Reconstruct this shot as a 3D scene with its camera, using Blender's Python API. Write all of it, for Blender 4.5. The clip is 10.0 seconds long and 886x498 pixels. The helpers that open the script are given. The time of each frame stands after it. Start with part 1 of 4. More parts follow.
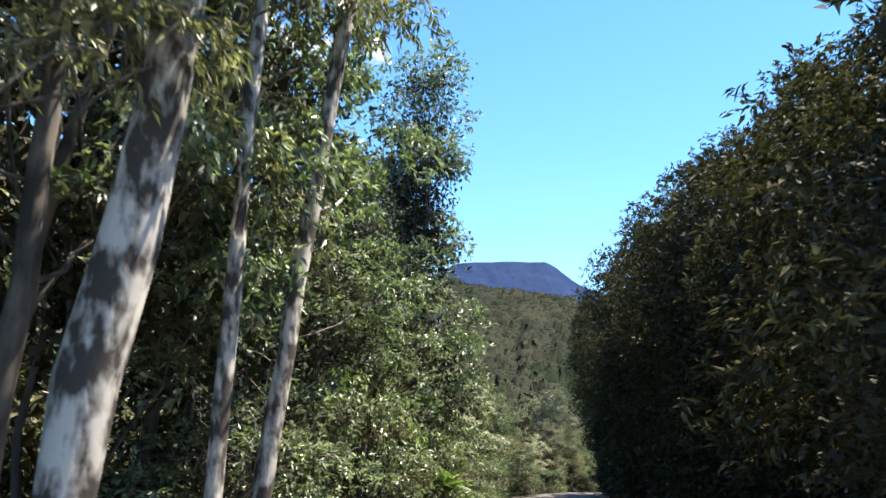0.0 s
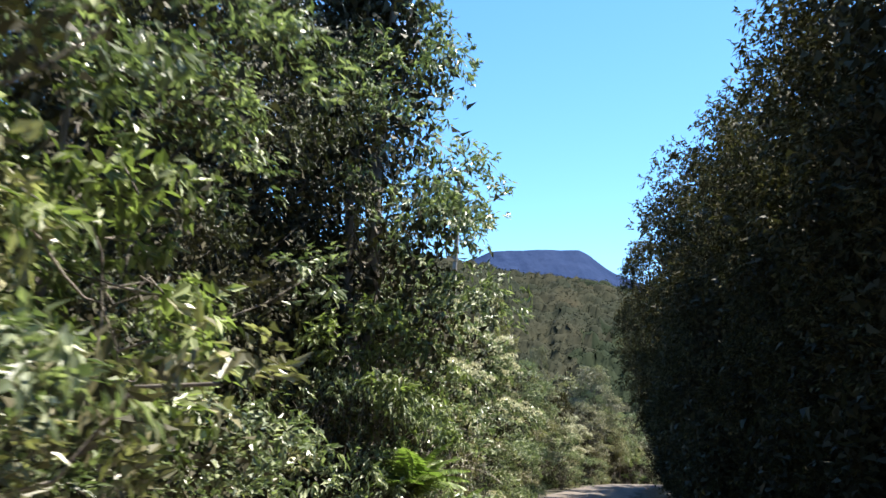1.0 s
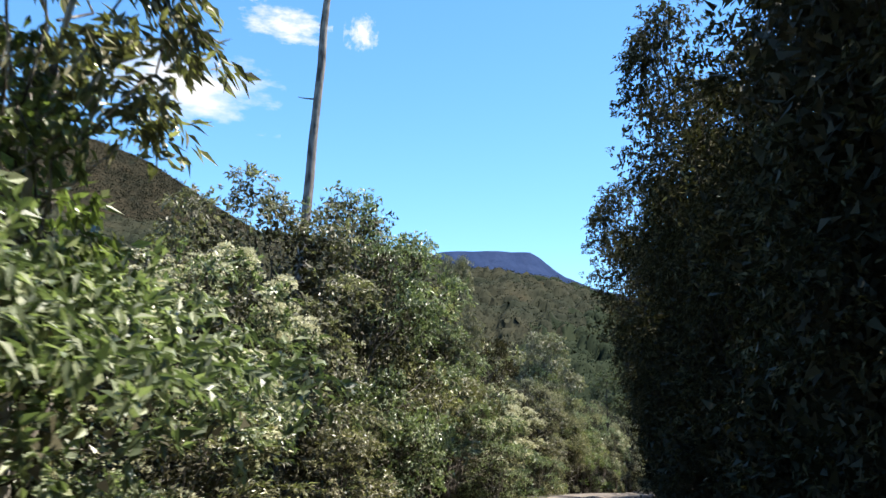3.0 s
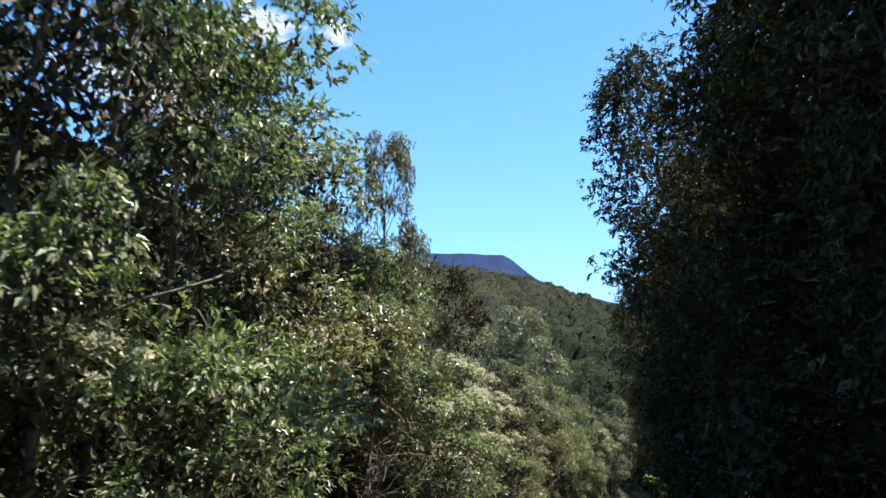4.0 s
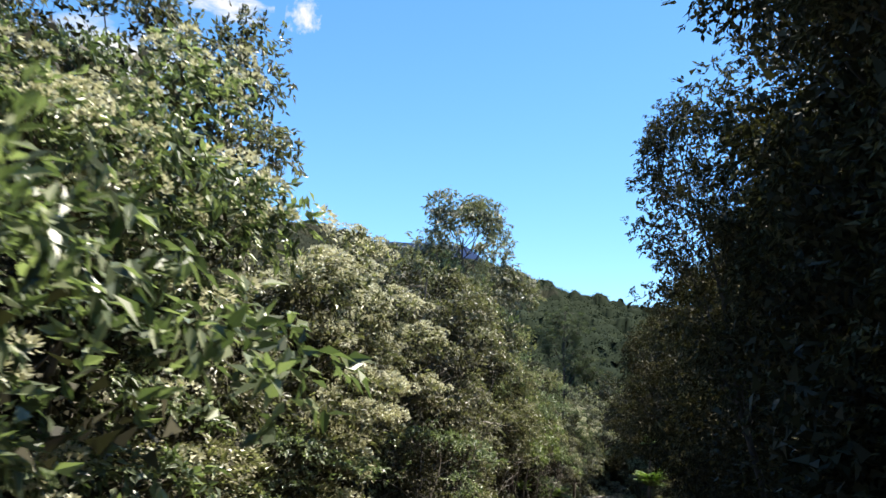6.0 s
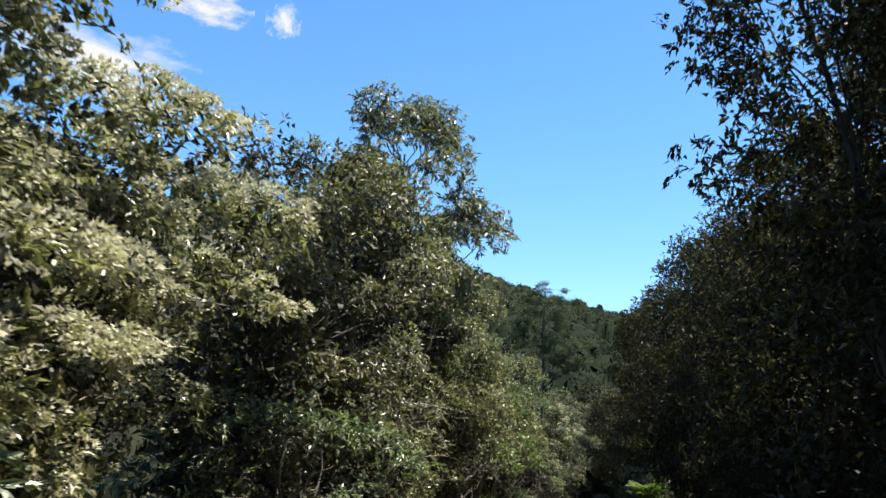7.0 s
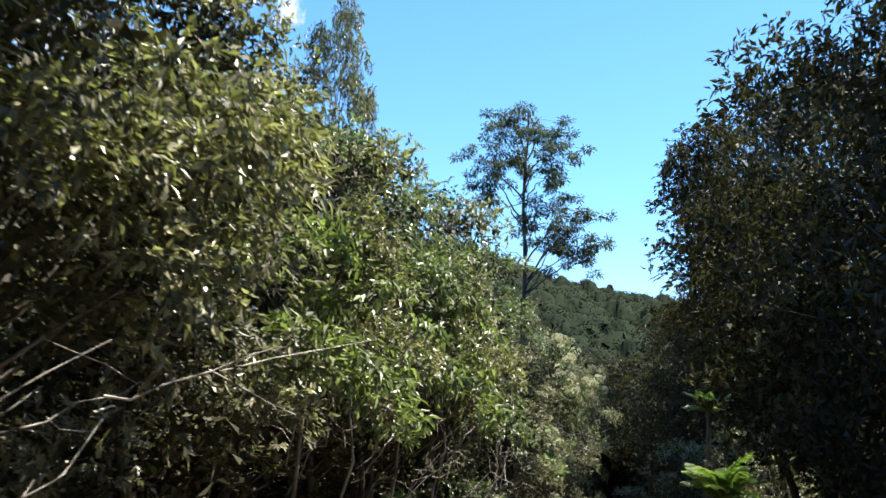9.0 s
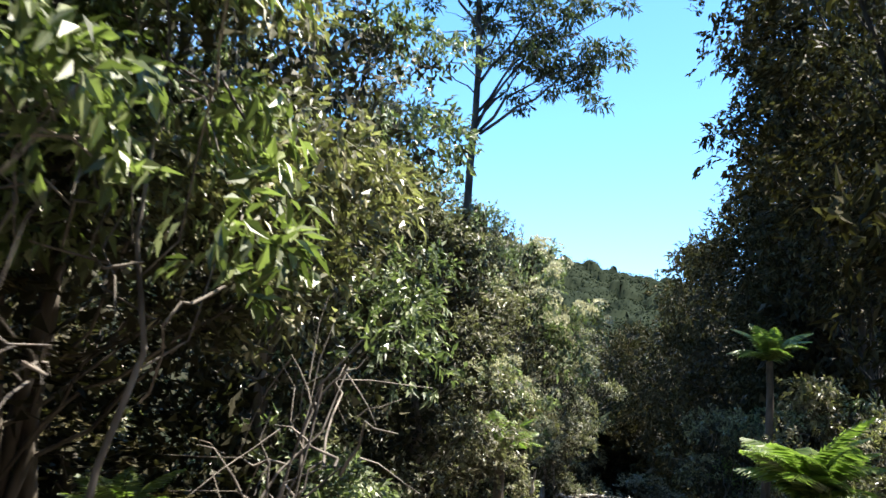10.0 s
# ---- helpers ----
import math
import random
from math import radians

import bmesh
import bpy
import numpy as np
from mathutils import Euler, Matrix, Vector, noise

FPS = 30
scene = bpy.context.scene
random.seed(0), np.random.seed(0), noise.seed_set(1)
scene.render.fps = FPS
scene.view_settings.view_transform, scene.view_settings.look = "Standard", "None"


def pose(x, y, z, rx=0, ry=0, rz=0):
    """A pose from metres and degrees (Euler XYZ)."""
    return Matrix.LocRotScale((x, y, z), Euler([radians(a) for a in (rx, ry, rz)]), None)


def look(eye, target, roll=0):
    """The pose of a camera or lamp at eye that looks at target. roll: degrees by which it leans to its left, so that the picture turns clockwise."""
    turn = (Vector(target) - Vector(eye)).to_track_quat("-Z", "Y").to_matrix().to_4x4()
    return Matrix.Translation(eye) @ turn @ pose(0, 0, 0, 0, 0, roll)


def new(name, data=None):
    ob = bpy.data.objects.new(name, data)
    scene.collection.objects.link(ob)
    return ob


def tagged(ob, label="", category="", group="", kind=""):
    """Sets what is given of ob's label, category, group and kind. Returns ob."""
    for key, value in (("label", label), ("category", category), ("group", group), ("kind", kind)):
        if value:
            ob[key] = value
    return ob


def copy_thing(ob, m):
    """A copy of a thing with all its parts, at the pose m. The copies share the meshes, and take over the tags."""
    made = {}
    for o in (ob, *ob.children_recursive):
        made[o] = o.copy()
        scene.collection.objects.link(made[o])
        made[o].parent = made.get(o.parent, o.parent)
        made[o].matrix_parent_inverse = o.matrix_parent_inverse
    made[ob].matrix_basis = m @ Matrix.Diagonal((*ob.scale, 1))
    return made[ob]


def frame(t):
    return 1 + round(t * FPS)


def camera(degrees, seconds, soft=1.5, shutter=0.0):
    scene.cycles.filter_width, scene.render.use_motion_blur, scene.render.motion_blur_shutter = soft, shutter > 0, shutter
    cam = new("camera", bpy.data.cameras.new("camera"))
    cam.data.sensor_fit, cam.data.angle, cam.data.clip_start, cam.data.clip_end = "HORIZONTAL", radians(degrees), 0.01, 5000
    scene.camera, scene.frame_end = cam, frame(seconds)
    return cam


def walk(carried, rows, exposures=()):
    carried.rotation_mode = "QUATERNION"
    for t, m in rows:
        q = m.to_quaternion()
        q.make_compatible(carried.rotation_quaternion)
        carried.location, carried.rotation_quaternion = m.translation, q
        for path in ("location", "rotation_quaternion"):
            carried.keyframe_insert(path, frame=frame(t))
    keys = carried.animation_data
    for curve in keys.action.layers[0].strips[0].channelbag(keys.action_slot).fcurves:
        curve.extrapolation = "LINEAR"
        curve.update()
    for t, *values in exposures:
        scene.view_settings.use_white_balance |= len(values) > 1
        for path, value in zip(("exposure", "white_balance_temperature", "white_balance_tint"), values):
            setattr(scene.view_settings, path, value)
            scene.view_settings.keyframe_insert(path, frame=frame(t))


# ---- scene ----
cam = camera(53.3, 10.0, soft=1.5, shutter=0.08)
METRES, EYE = 120.0, 1.6
ROWS = [
    (0.0, 0.0, 0.0, 0.0, -0.31, 11.87, -1.48),
    (0.5, 0.0044, 0.0581, -0.0026, 0.85, 10.96, -1.31),
    (1.0, 0.0096, 0.1169, -0.0052, 1.82, 11.12, -1.59),
    (1.5, 0.0162, 0.1746, -0.0078, 2.57, 10.93, -2.77),
    (2.0, 0.0229, 0.2303, -0.01, 1.09, 11.03, -3.34),
    (2.5, 0.0294, 0.2834, -0.0121, -0.86, 11.27, -2.79),
    (3.0, 0.0357, 0.3352, -0.0146, -1.54, 11.3, -2.35),
    (3.2, 0.0383, 0.3559, -0.0155, -1.76, 10.64, -2.35),
    (4.3, 0.0526, 0.4699, -0.0207, -3.71, 11.92, -2.6),
    (4.5, 0.0554, 0.4903, -0.0216, -3.86, 12.02, -2.75),
    (5.0, 0.0637, 0.5385, -0.0238, -4.3, 12.08, -3.53),
    (5.5, 0.0731, 0.5857, -0.0256, -4.86, 11.93, -4.08),
    (5.7, 0.0770, 0.6036, -0.0263, -5.34, 11.0, -4.1),
    (6.8, 0.0990, 0.6979, -0.0299, -7.3, 11.7, -3.9),
    (7.0, 0.1033, 0.715, -0.0305, -7.54, 11.74, -4.14),
    (7.5, 0.115, 0.7597, -0.0324, -8.36, 11.54, -3.67),
    (8.0, 0.1274, 0.8036, -0.0344, -7.41, 11.68, -2.72),
    (8.5, 0.1404, 0.8479, -0.0365, -7.08, 11.39, -3.21),
    (9.0, 0.1539, 0.8919, -0.0391, -6.88, 11.04, -3.66),
    (9.5, 0.1676, 0.9362, -0.0415, -6.95, 10.3, -4.54),
    (10.0, 0.1807, 0.9796, -0.0442, -6.91, 9.82, -5.36),
]
walk(cam, [(t, pose(METRES * x, METRES * y, EYE + METRES * z, 90 + pitch, roll, yaw)) for t, x, y, z, yaw, pitch, roll in ROWS],
     exposures=[(0.0, 1.75), (1.5, 1.65), (3.0, 1.5), (4.5, 1.5), (5.5, 1.45), (7.0, 1.2), (8.0, 1.55), (9.5, 1.78), (10.0, 1.92)])

# ---- world, sun, exposure ----
SUN_AZ, SUN_EL = 76.0, 66.0  # degrees clockwise from +y, and above the horizon
world = bpy.data.worlds.new("sky")
scene.world = world
world.use_nodes = True
wn = world.node_tree
sky = wn.nodes.new("ShaderNodeTexSky")
sky.sky_type = "NISHITA"
sky.sun_disc = False
sky.sun_elevation, sky.sun_rotation = radians(SUN_EL), radians(SUN_AZ)
sky.altitude, sky.air_density, sky.dust_density, sky.ozone_density = 600, 1.0, 0.2, 4.0
deep = wn.nodes.new("ShaderNodeHueSaturation")
deep.inputs["Hue"].default_value = 0.497
deep.inputs["Saturation"].default_value = 1.19
wn.links.new(sky.outputs[0], deep.inputs["Color"])
wn.links.new(deep.outputs[0], wn.nodes["Background"].inputs[0])
wn.nodes["Background"].inputs[1].default_value = 0.108
sun = new("sun", bpy.data.lights.new("sun", "SUN"))
sun.data.energy, sun.data.angle, sun.data.color = 5.0, radians(0.53), (1.0, 0.93, 0.81)
_sa, _se = radians(SUN_AZ), radians(SUN_EL)
sun.matrix_world = look((0, 0, 60), Vector((0, 0, 60)) - Vector((math.sin(_sa) * math.cos(_se), math.cos(_sa) * math.cos(_se), math.sin(_se))))

# ---- materials ----
def material(name):
    m = bpy.data.materials.new(name)
    m.use_nodes = True
    return m, m.node_tree.nodes, m.node_tree.links


def ramp(nodes, stops):
    r = nodes.new("ShaderNodeValToRGB")
    while len(r.color_ramp.elements) < len(stops):
        r.color_ramp.elements.new(0.5)
    for e, (p, c) in zip(r.color_ramp.elements, stops):
        e.position, e.color = p, (*c, 1)
    return r


def leaf_material(name, dark, mid, light,  rough=0.38, through_light=0.3, glow=None, patch=0.9, each=0.8, shine=0.6):
    """Leaves: each island its own tint, patches of older and younger growth, some light let through."""
    m, n, l = material(name)
    bsdf = n["Principled BSDF"]
    geo = n.new("ShaderNodeNewGeometry")
    r = ramp(n, [(0.0, dark), (0.55, mid), (1.0, light)])
    tex = n.new("ShaderNodeTexNoise")
    tex.inputs["Scale"].default_value = patch
    tex.inputs["Detail"].default_value = 3
    pos = n.new("ShaderNodeTexCoord")
    l.new(pos.outputs["Object"], tex.inputs["Vector"])
    mix = n.new("ShaderNodeMath")
    mix.operation = "MULTIPLY_ADD"
    l.new(geo.outputs["Random Per Island"], mix.inputs[0])
    mix.inputs[1].default_value = each
    sub = n.new("ShaderNodeMath")
    sub.operation = "MULTIPLY_ADD"
    l.new(tex.outputs["Fac"], sub.inputs[0])
    sub.inputs[1].default_value, sub.inputs[2].default_value = 1.1, -0.42
    l.new(sub.outputs[0], mix.inputs[2])
    l.new(mix.outputs[0], r.inputs[0])
    l.new(r.outputs[0], bsdf.inputs["Base Color"])
    bsdf.inputs["Roughness"].default_value = rough
    bsdf.inputs["Specular IOR Level"].default_value = shine
    tr = n.new("ShaderNodeBsdfTranslucent")
    tint = n.new("ShaderNodeMix")
    tint.data_type, tint.blend_type = "RGBA", "MULTIPLY"
    tint.inputs[0].default_value = 1.0
    l.new(r.outputs[0], tint.inputs[6])
    tint.inputs[7].default_value = (1.12, 1.38, 0.66, 1) if glow is None else (*glow, 1)
    l.new(tint.outputs[2], tr.inputs["Color"])
    both = n.new("ShaderNodeMixShader")
    both.inputs[0].default_value = through_light
    l.new(bsdf.outputs[0], both.inputs[1])
    l.new(tr.outputs[0], both.inputs[2])
    l.new(both.outputs[0], n["Material Output"].inputs[0])
    return m


def bark_material(name, dark, light, scale=6.0, stretch=0.25, low=0.8, high=1.2, patch=0.22):
    m, n, l = material(name)
    bsdf = n["Principled BSDF"]
    pos = n.new("ShaderNodeTexCoord")
    mp = n.new("ShaderNodeMapping")
    mp.inputs["Scale"].default_value = (1, 1, stretch)
    l.new(pos.outputs["Object"], mp.inputs[0])
    a, b = n.new("ShaderNodeTexNoise"), n.new("ShaderNodeTexNoise")
    a.inputs["Scale"].default_value, a.inputs["Detail"].default_value = scale, 6
    b.inputs["Scale"].default_value, b.inputs["Detail"].default_value = scale * patch, 3
    l.new(mp.outputs[0], a.inputs["Vector"])
    l.new(pos.outputs["Object"], b.inputs["Vector"])
    add = n.new("ShaderNodeMath")
    l.new(a.outputs["Fac"], add.inputs[0])
    l.new(b.outputs["Fac"], add.inputs[1])
    r = ramp(n, [(0.0, dark), (1.0, light)])
    half = n.new("ShaderNodeMapRange")
    half.inputs[1].default_value, half.inputs[2].default_value = low, high
    l.new(add.outputs[0], half.inputs[0])
    l.new(half.outputs[0], r.inputs[0])
    l.new(r.outputs[0], bsdf.inputs["Base Color"])
    bsdf.inputs["Roughness"].default_value = 0.85
    bump = n.new("ShaderNodeBump")
    bump.inputs["Strength"].default_value, bump.inputs["Distance"].default_value = 0.6, 0.02
    l.new(a.outputs["Fac"], bump.inputs["Height"])
    l.new(bump.outputs[0], bsdf.inputs["Normal"])
    return m


def ground_material(name, stops, scale, fine, bump_d=0.05):
    m, n, l = material(name)
    bsdf = n["Principled BSDF"]
    pos = n.new("ShaderNodeTexCoord")
    a, b = n.new("ShaderNodeTexNoise"), n.new("ShaderNodeTexNoise")
    a.inputs["Scale"].default_value, a.inputs["Detail"].default_value = scale, 5
    b.inputs["Scale"].default_value, b.inputs["Detail"].default_value = fine, 6
    l.new(pos.outputs["Object"], a.inputs["Vector"])
    l.new(pos.outputs["Object"], b.inputs["Vector"])
    mx = n.new("ShaderNodeMix")
    mx.inputs[0].default_value = 0.45
    l.new(a.outputs["Fac"], mx.inputs[2])
    l.new(b.outputs["Fac"], mx.inputs[3])
    r = ramp(n, stops)
    l.new(mx.outputs[0], r.inputs[0])
    l.new(r.outputs[0], bsdf.inputs["Base Color"])
    bsdf.inputs["Roughness"].default_value = 0.95
    bump = n.new("ShaderNodeBump")
    bump.inputs["Strength"].default_value, bump.inputs["Distance"].default_value = 0.8, bump_d
    l.new(b.outputs["Fac"], bump.inputs["Height"])
    l.new(bump.outputs[0], bsdf.inputs["Normal"])
    return m


LEAF_OLIVE = leaf_material("leaf_olive", (0.042, 0.042, 0.023), (0.158, 0.150, 0.082), (0.43, 0.395, 0.245), rough=0.36)
LEAF_GREEN = leaf_material("leaf_green", (0.034, 0.048, 0.026), (0.127, 0.156, 0.084), (0.38, 0.405, 0.25), rough=0.36)
LEAF_GREY = leaf_material("leaf_grey", (0.044, 0.044, 0.031), (0.148, 0.140, 0.097), (0.39, 0.36, 0.265), rough=0.40, shine=0.5)
# shade of the unlit roadside wall, put into the leaf colour itself
LEAF_SHADED = leaf_material("leaf_shaded", (0.017, 0.015, 0.007), (0.047, 0.041, 0.019), (0.16, 0.142, 0.080), rough=0.75, through_light=0.14, shine=0.06)
LEAF_BROWN = leaf_material("leaf_brown", (0.046, 0.043, 0.026), (0.145, 0.132, 0.078), (0.33, 0.295, 0.19))
LEAF_LIME = leaf_material("leaf_lime", (0.048, 0.062, 0.023), (0.130, 0.156, 0.058), (0.32, 0.36, 0.16), rough=0.42, through_light=0.34)
LEAF_WATTLE = leaf_material("leaf_wattle", (0.026, 0.032, 0.020), (0.075, 0.088, 0.054), (0.16, 0.175, 0.11), rough=0.6, through_light=0.3, shine=0.2)
LEAF_FERN = leaf_material("leaf_fern", (0.075, 0.11, 0.03), (0.15, 0.205, 0.055), (0.29, 0.35, 0.115), through_light=0.42)
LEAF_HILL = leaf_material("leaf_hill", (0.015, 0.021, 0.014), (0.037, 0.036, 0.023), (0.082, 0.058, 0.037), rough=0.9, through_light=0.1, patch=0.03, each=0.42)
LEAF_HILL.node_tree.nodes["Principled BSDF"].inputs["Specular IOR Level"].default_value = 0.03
LEAF_HILL_RIGHT = leaf_material("leaf_hill_right", (0.011, 0.017, 0.010), (0.024, 0.031, 0.017), (0.050, 0.053, 0.030), rough=0.9, through_light=0.1, patch=0.03, each=0.42, shine=0.03)
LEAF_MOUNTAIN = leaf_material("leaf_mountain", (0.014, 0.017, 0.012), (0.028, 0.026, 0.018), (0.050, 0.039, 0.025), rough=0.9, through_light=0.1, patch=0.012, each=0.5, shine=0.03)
# green leaves darkened in colour for left-hand trees that stand in shadow
LEAF_GREEN_SHADED = leaf_material("leaf_green_shaded", (0.012, 0.015, 0.007), (0.034, 0.039, 0.018), (0.13, 0.135, 0.075), rough=0.5, through_light=0.16, shine=0.3)
BLOSSOM = leaf_material("blossom", (0.38, 0.38, 0.25), (0.54, 0.53, 0.37), (0.74, 0.71, 0.54), rough=0.7, glow=(1.0, 1.0, 0.82))
BARK_PALE = bark_material("bark_pale", (0.05, 0.04, 0.032), (0.52, 0.48, 0.42), 12.0, 0.35, 0.88, 1.14, 0.26)
BARK_DARK = bark_material("bark_dark", (0.035, 0.028, 0.022), (0.15, 0.125, 0.10), 9.0, 0.2)
# leaf colour darkened to paint shade into the crown hollows
LEAF_INNER_SHADE = leaf_material("leaf_inner_shade", (0.024, 0.023, 0.013), (0.046, 0.043, 0.025), (0.082, 0.074, 0.044), rough=0.6, through_light=0.12, shine=0.2)
# same bark, darkened to match the crowns whose leaves carry painted shade
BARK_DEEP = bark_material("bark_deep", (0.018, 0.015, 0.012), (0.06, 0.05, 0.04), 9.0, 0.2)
BARK_GREY = bark_material("bark_grey", (0.06, 0.05, 0.042), (0.27, 0.235, 0.20), 9.0, 0.2)
ROAD = ground_material("road_gravel", [(0.3, (0.075, 0.062, 0.054)), (0.7, (0.18, 0.152, 0.130))], 0.6, 14.0, 0.03)
SOIL = ground_material("forest_floor", [(0.3, (0.022, 0.022, 0.012)), (0.7, (0.055, 0.048, 0.026))], 0.25, 5.0, 0.2)
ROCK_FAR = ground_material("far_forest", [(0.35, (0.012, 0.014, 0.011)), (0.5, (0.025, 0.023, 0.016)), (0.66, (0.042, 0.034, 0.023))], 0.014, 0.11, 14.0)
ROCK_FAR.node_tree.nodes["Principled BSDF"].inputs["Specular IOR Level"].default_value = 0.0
# distance haze is painted in as a blue base colour
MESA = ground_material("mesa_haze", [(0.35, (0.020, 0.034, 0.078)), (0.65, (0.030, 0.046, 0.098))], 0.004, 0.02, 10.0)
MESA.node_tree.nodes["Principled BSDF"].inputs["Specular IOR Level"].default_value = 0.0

# ---- mesh helpers ----
def mesh_from(name, verts, faces, mat, smooth=False):
    """A mesh from arrays: verts (n,3), faces (m,3) or (m,4)."""
    me = bpy.data.meshes.new(name)
    k = faces.shape[1]
    me.vertices.add(len(verts))
    me.vertices.foreach_set("co", np.asarray(verts, np.float32).ravel())
    me.loops.add(faces.size)
    me.loops.foreach_set("vertex_index", np.asarray(faces, np.int32).ravel())
    me.polygons.add(len(faces))
    me.polygons.foreach_set("loop_start", np.arange(0, faces.size, k, dtype=np.int32))
    me.polygons.foreach_set("use_smooth", np.full(len(faces), smooth))
    me.update(calc_edges=True)
    me.materials.append(mat)
    return me


def part(name, me, parent, label=""):
    ob = new(name, me)
    ob.parent = parent
    return tagged(ob, label=label)


def unit(v):
    return v / np.maximum(np.linalg.norm(v, axis=-1, keepdims=True), 1e-9)


def leaf_arrays(rng, p, d, nrm, length, width, fold=0.18):
    """Folded kite leaves at p, along d, facing nrm."""
    n = len(p)
    L = (length * rng.uniform(0.6, 1.2, n))[:, None]
    W = (width * rng.uniform(0.7, 1.2, n))[:, None]
    side = unit(np.cross(d, nrm))
    up = unit(np.cross(side, d))
    mid = p + d * L * 0.38 + up * W * fold
    v = np.stack([p, mid + side * W * 0.5, p + d * L - up * L * 0.12, mid - side * W * 0.5], 1).reshape(-1, 3)
    i = np.arange(n)[:, None] * 4
    f = np.concatenate([i + np.array([[0, 1, 2]]), i + np.array([[0, 2, 3]])], 1).reshape(-1, 3)
    return v, f


def blade_arrays(rng, p, d, nrm, length, width, slant=0.5):
    """Small slender leaves, one face each: slant 0 is as wide at the stalk as can be, 1 widest at the middle."""
    n = len(p)
    L = (length * rng.uniform(0.6, 1.25, n))[:, None]
    W = (width * rng.uniform(0.7, 1.25, n))[:, None]
    side = unit(np.cross(d, nrm))
    v = np.stack([p - side * W * 0.5 * (1 - slant), p + side * W * 0.55 + d * L * 0.4 * slant, p + d * L - side * W * 0.12 * slant], 1).reshape(-1, 3)
    return v, np.arange(n * 3).reshape(-1, 3)


def tube(points, radii, sides=7, rng=None):
    """A tapered, slightly uneven tube along points."""
    pts, rad = np.asarray(points, float), np.asarray(radii, float)
    tan = unit(np.gradient(pts, axis=0))
    ref = np.array([0.31, 0.95, 0.05])
    a = unit(np.cross(tan, ref))
    b = np.cross(tan, a)
    ang = np.linspace(0, 2 * np.pi, sides, endpoint=False)
    ring = a[:, None] * np.cos(ang)[None, :, None] + b[:, None] * np.sin(ang)[None, :, None]
    wob = 1 if rng is None else rng.uniform(0.88, 1.12, (len(pts), sides, 1))
    v = (pts[:, None] + ring * rad[:, None, None] * wob).reshape(-1, 3)
    f = []
    for i in range(len(pts) - 1):
        for j in range(sides):
            k = (j + 1) % sides
            f.append((i * sides + j, i * sides + k, (i + 1) * sides + k, (i + 1) * sides + j))
    return v, np.array(f)


def join(chunks):
    vs, fs, o = [], [], 0
    for v, f in chunks:
        vs.append(v)
        fs.append(f + o)
        o += len(v)
    return np.concatenate(vs), np.concatenate(fs)


def bent(rng, a, b, n, wob, sag=0.0):
    """A wandering line of n points from a to b."""
    t = np.linspace(0, 1, n)[:, None]
    w = np.cumsum(rng.normal(0, wob, (n, 3)), 0)
    w -= t * w[-1]
    line = np.asarray(a) * (1 - t) + np.asarray(b) * t + w
    line[:, 2] += sag * np.sin(np.pi * t[:, 0])
    return line


def lump():
    """A small rough ball to build far crowns from."""
    bm = bmesh.new()
    bmesh.ops.create_icosphere(bm, subdivisions=1, radius=1.0)
    v = np.array([x.co[:] for x in bm.verts])
    f = np.array([[x.index for x in q.verts] for q in bm.faces])
    bm.free()
    return v, f


BALL = lump()


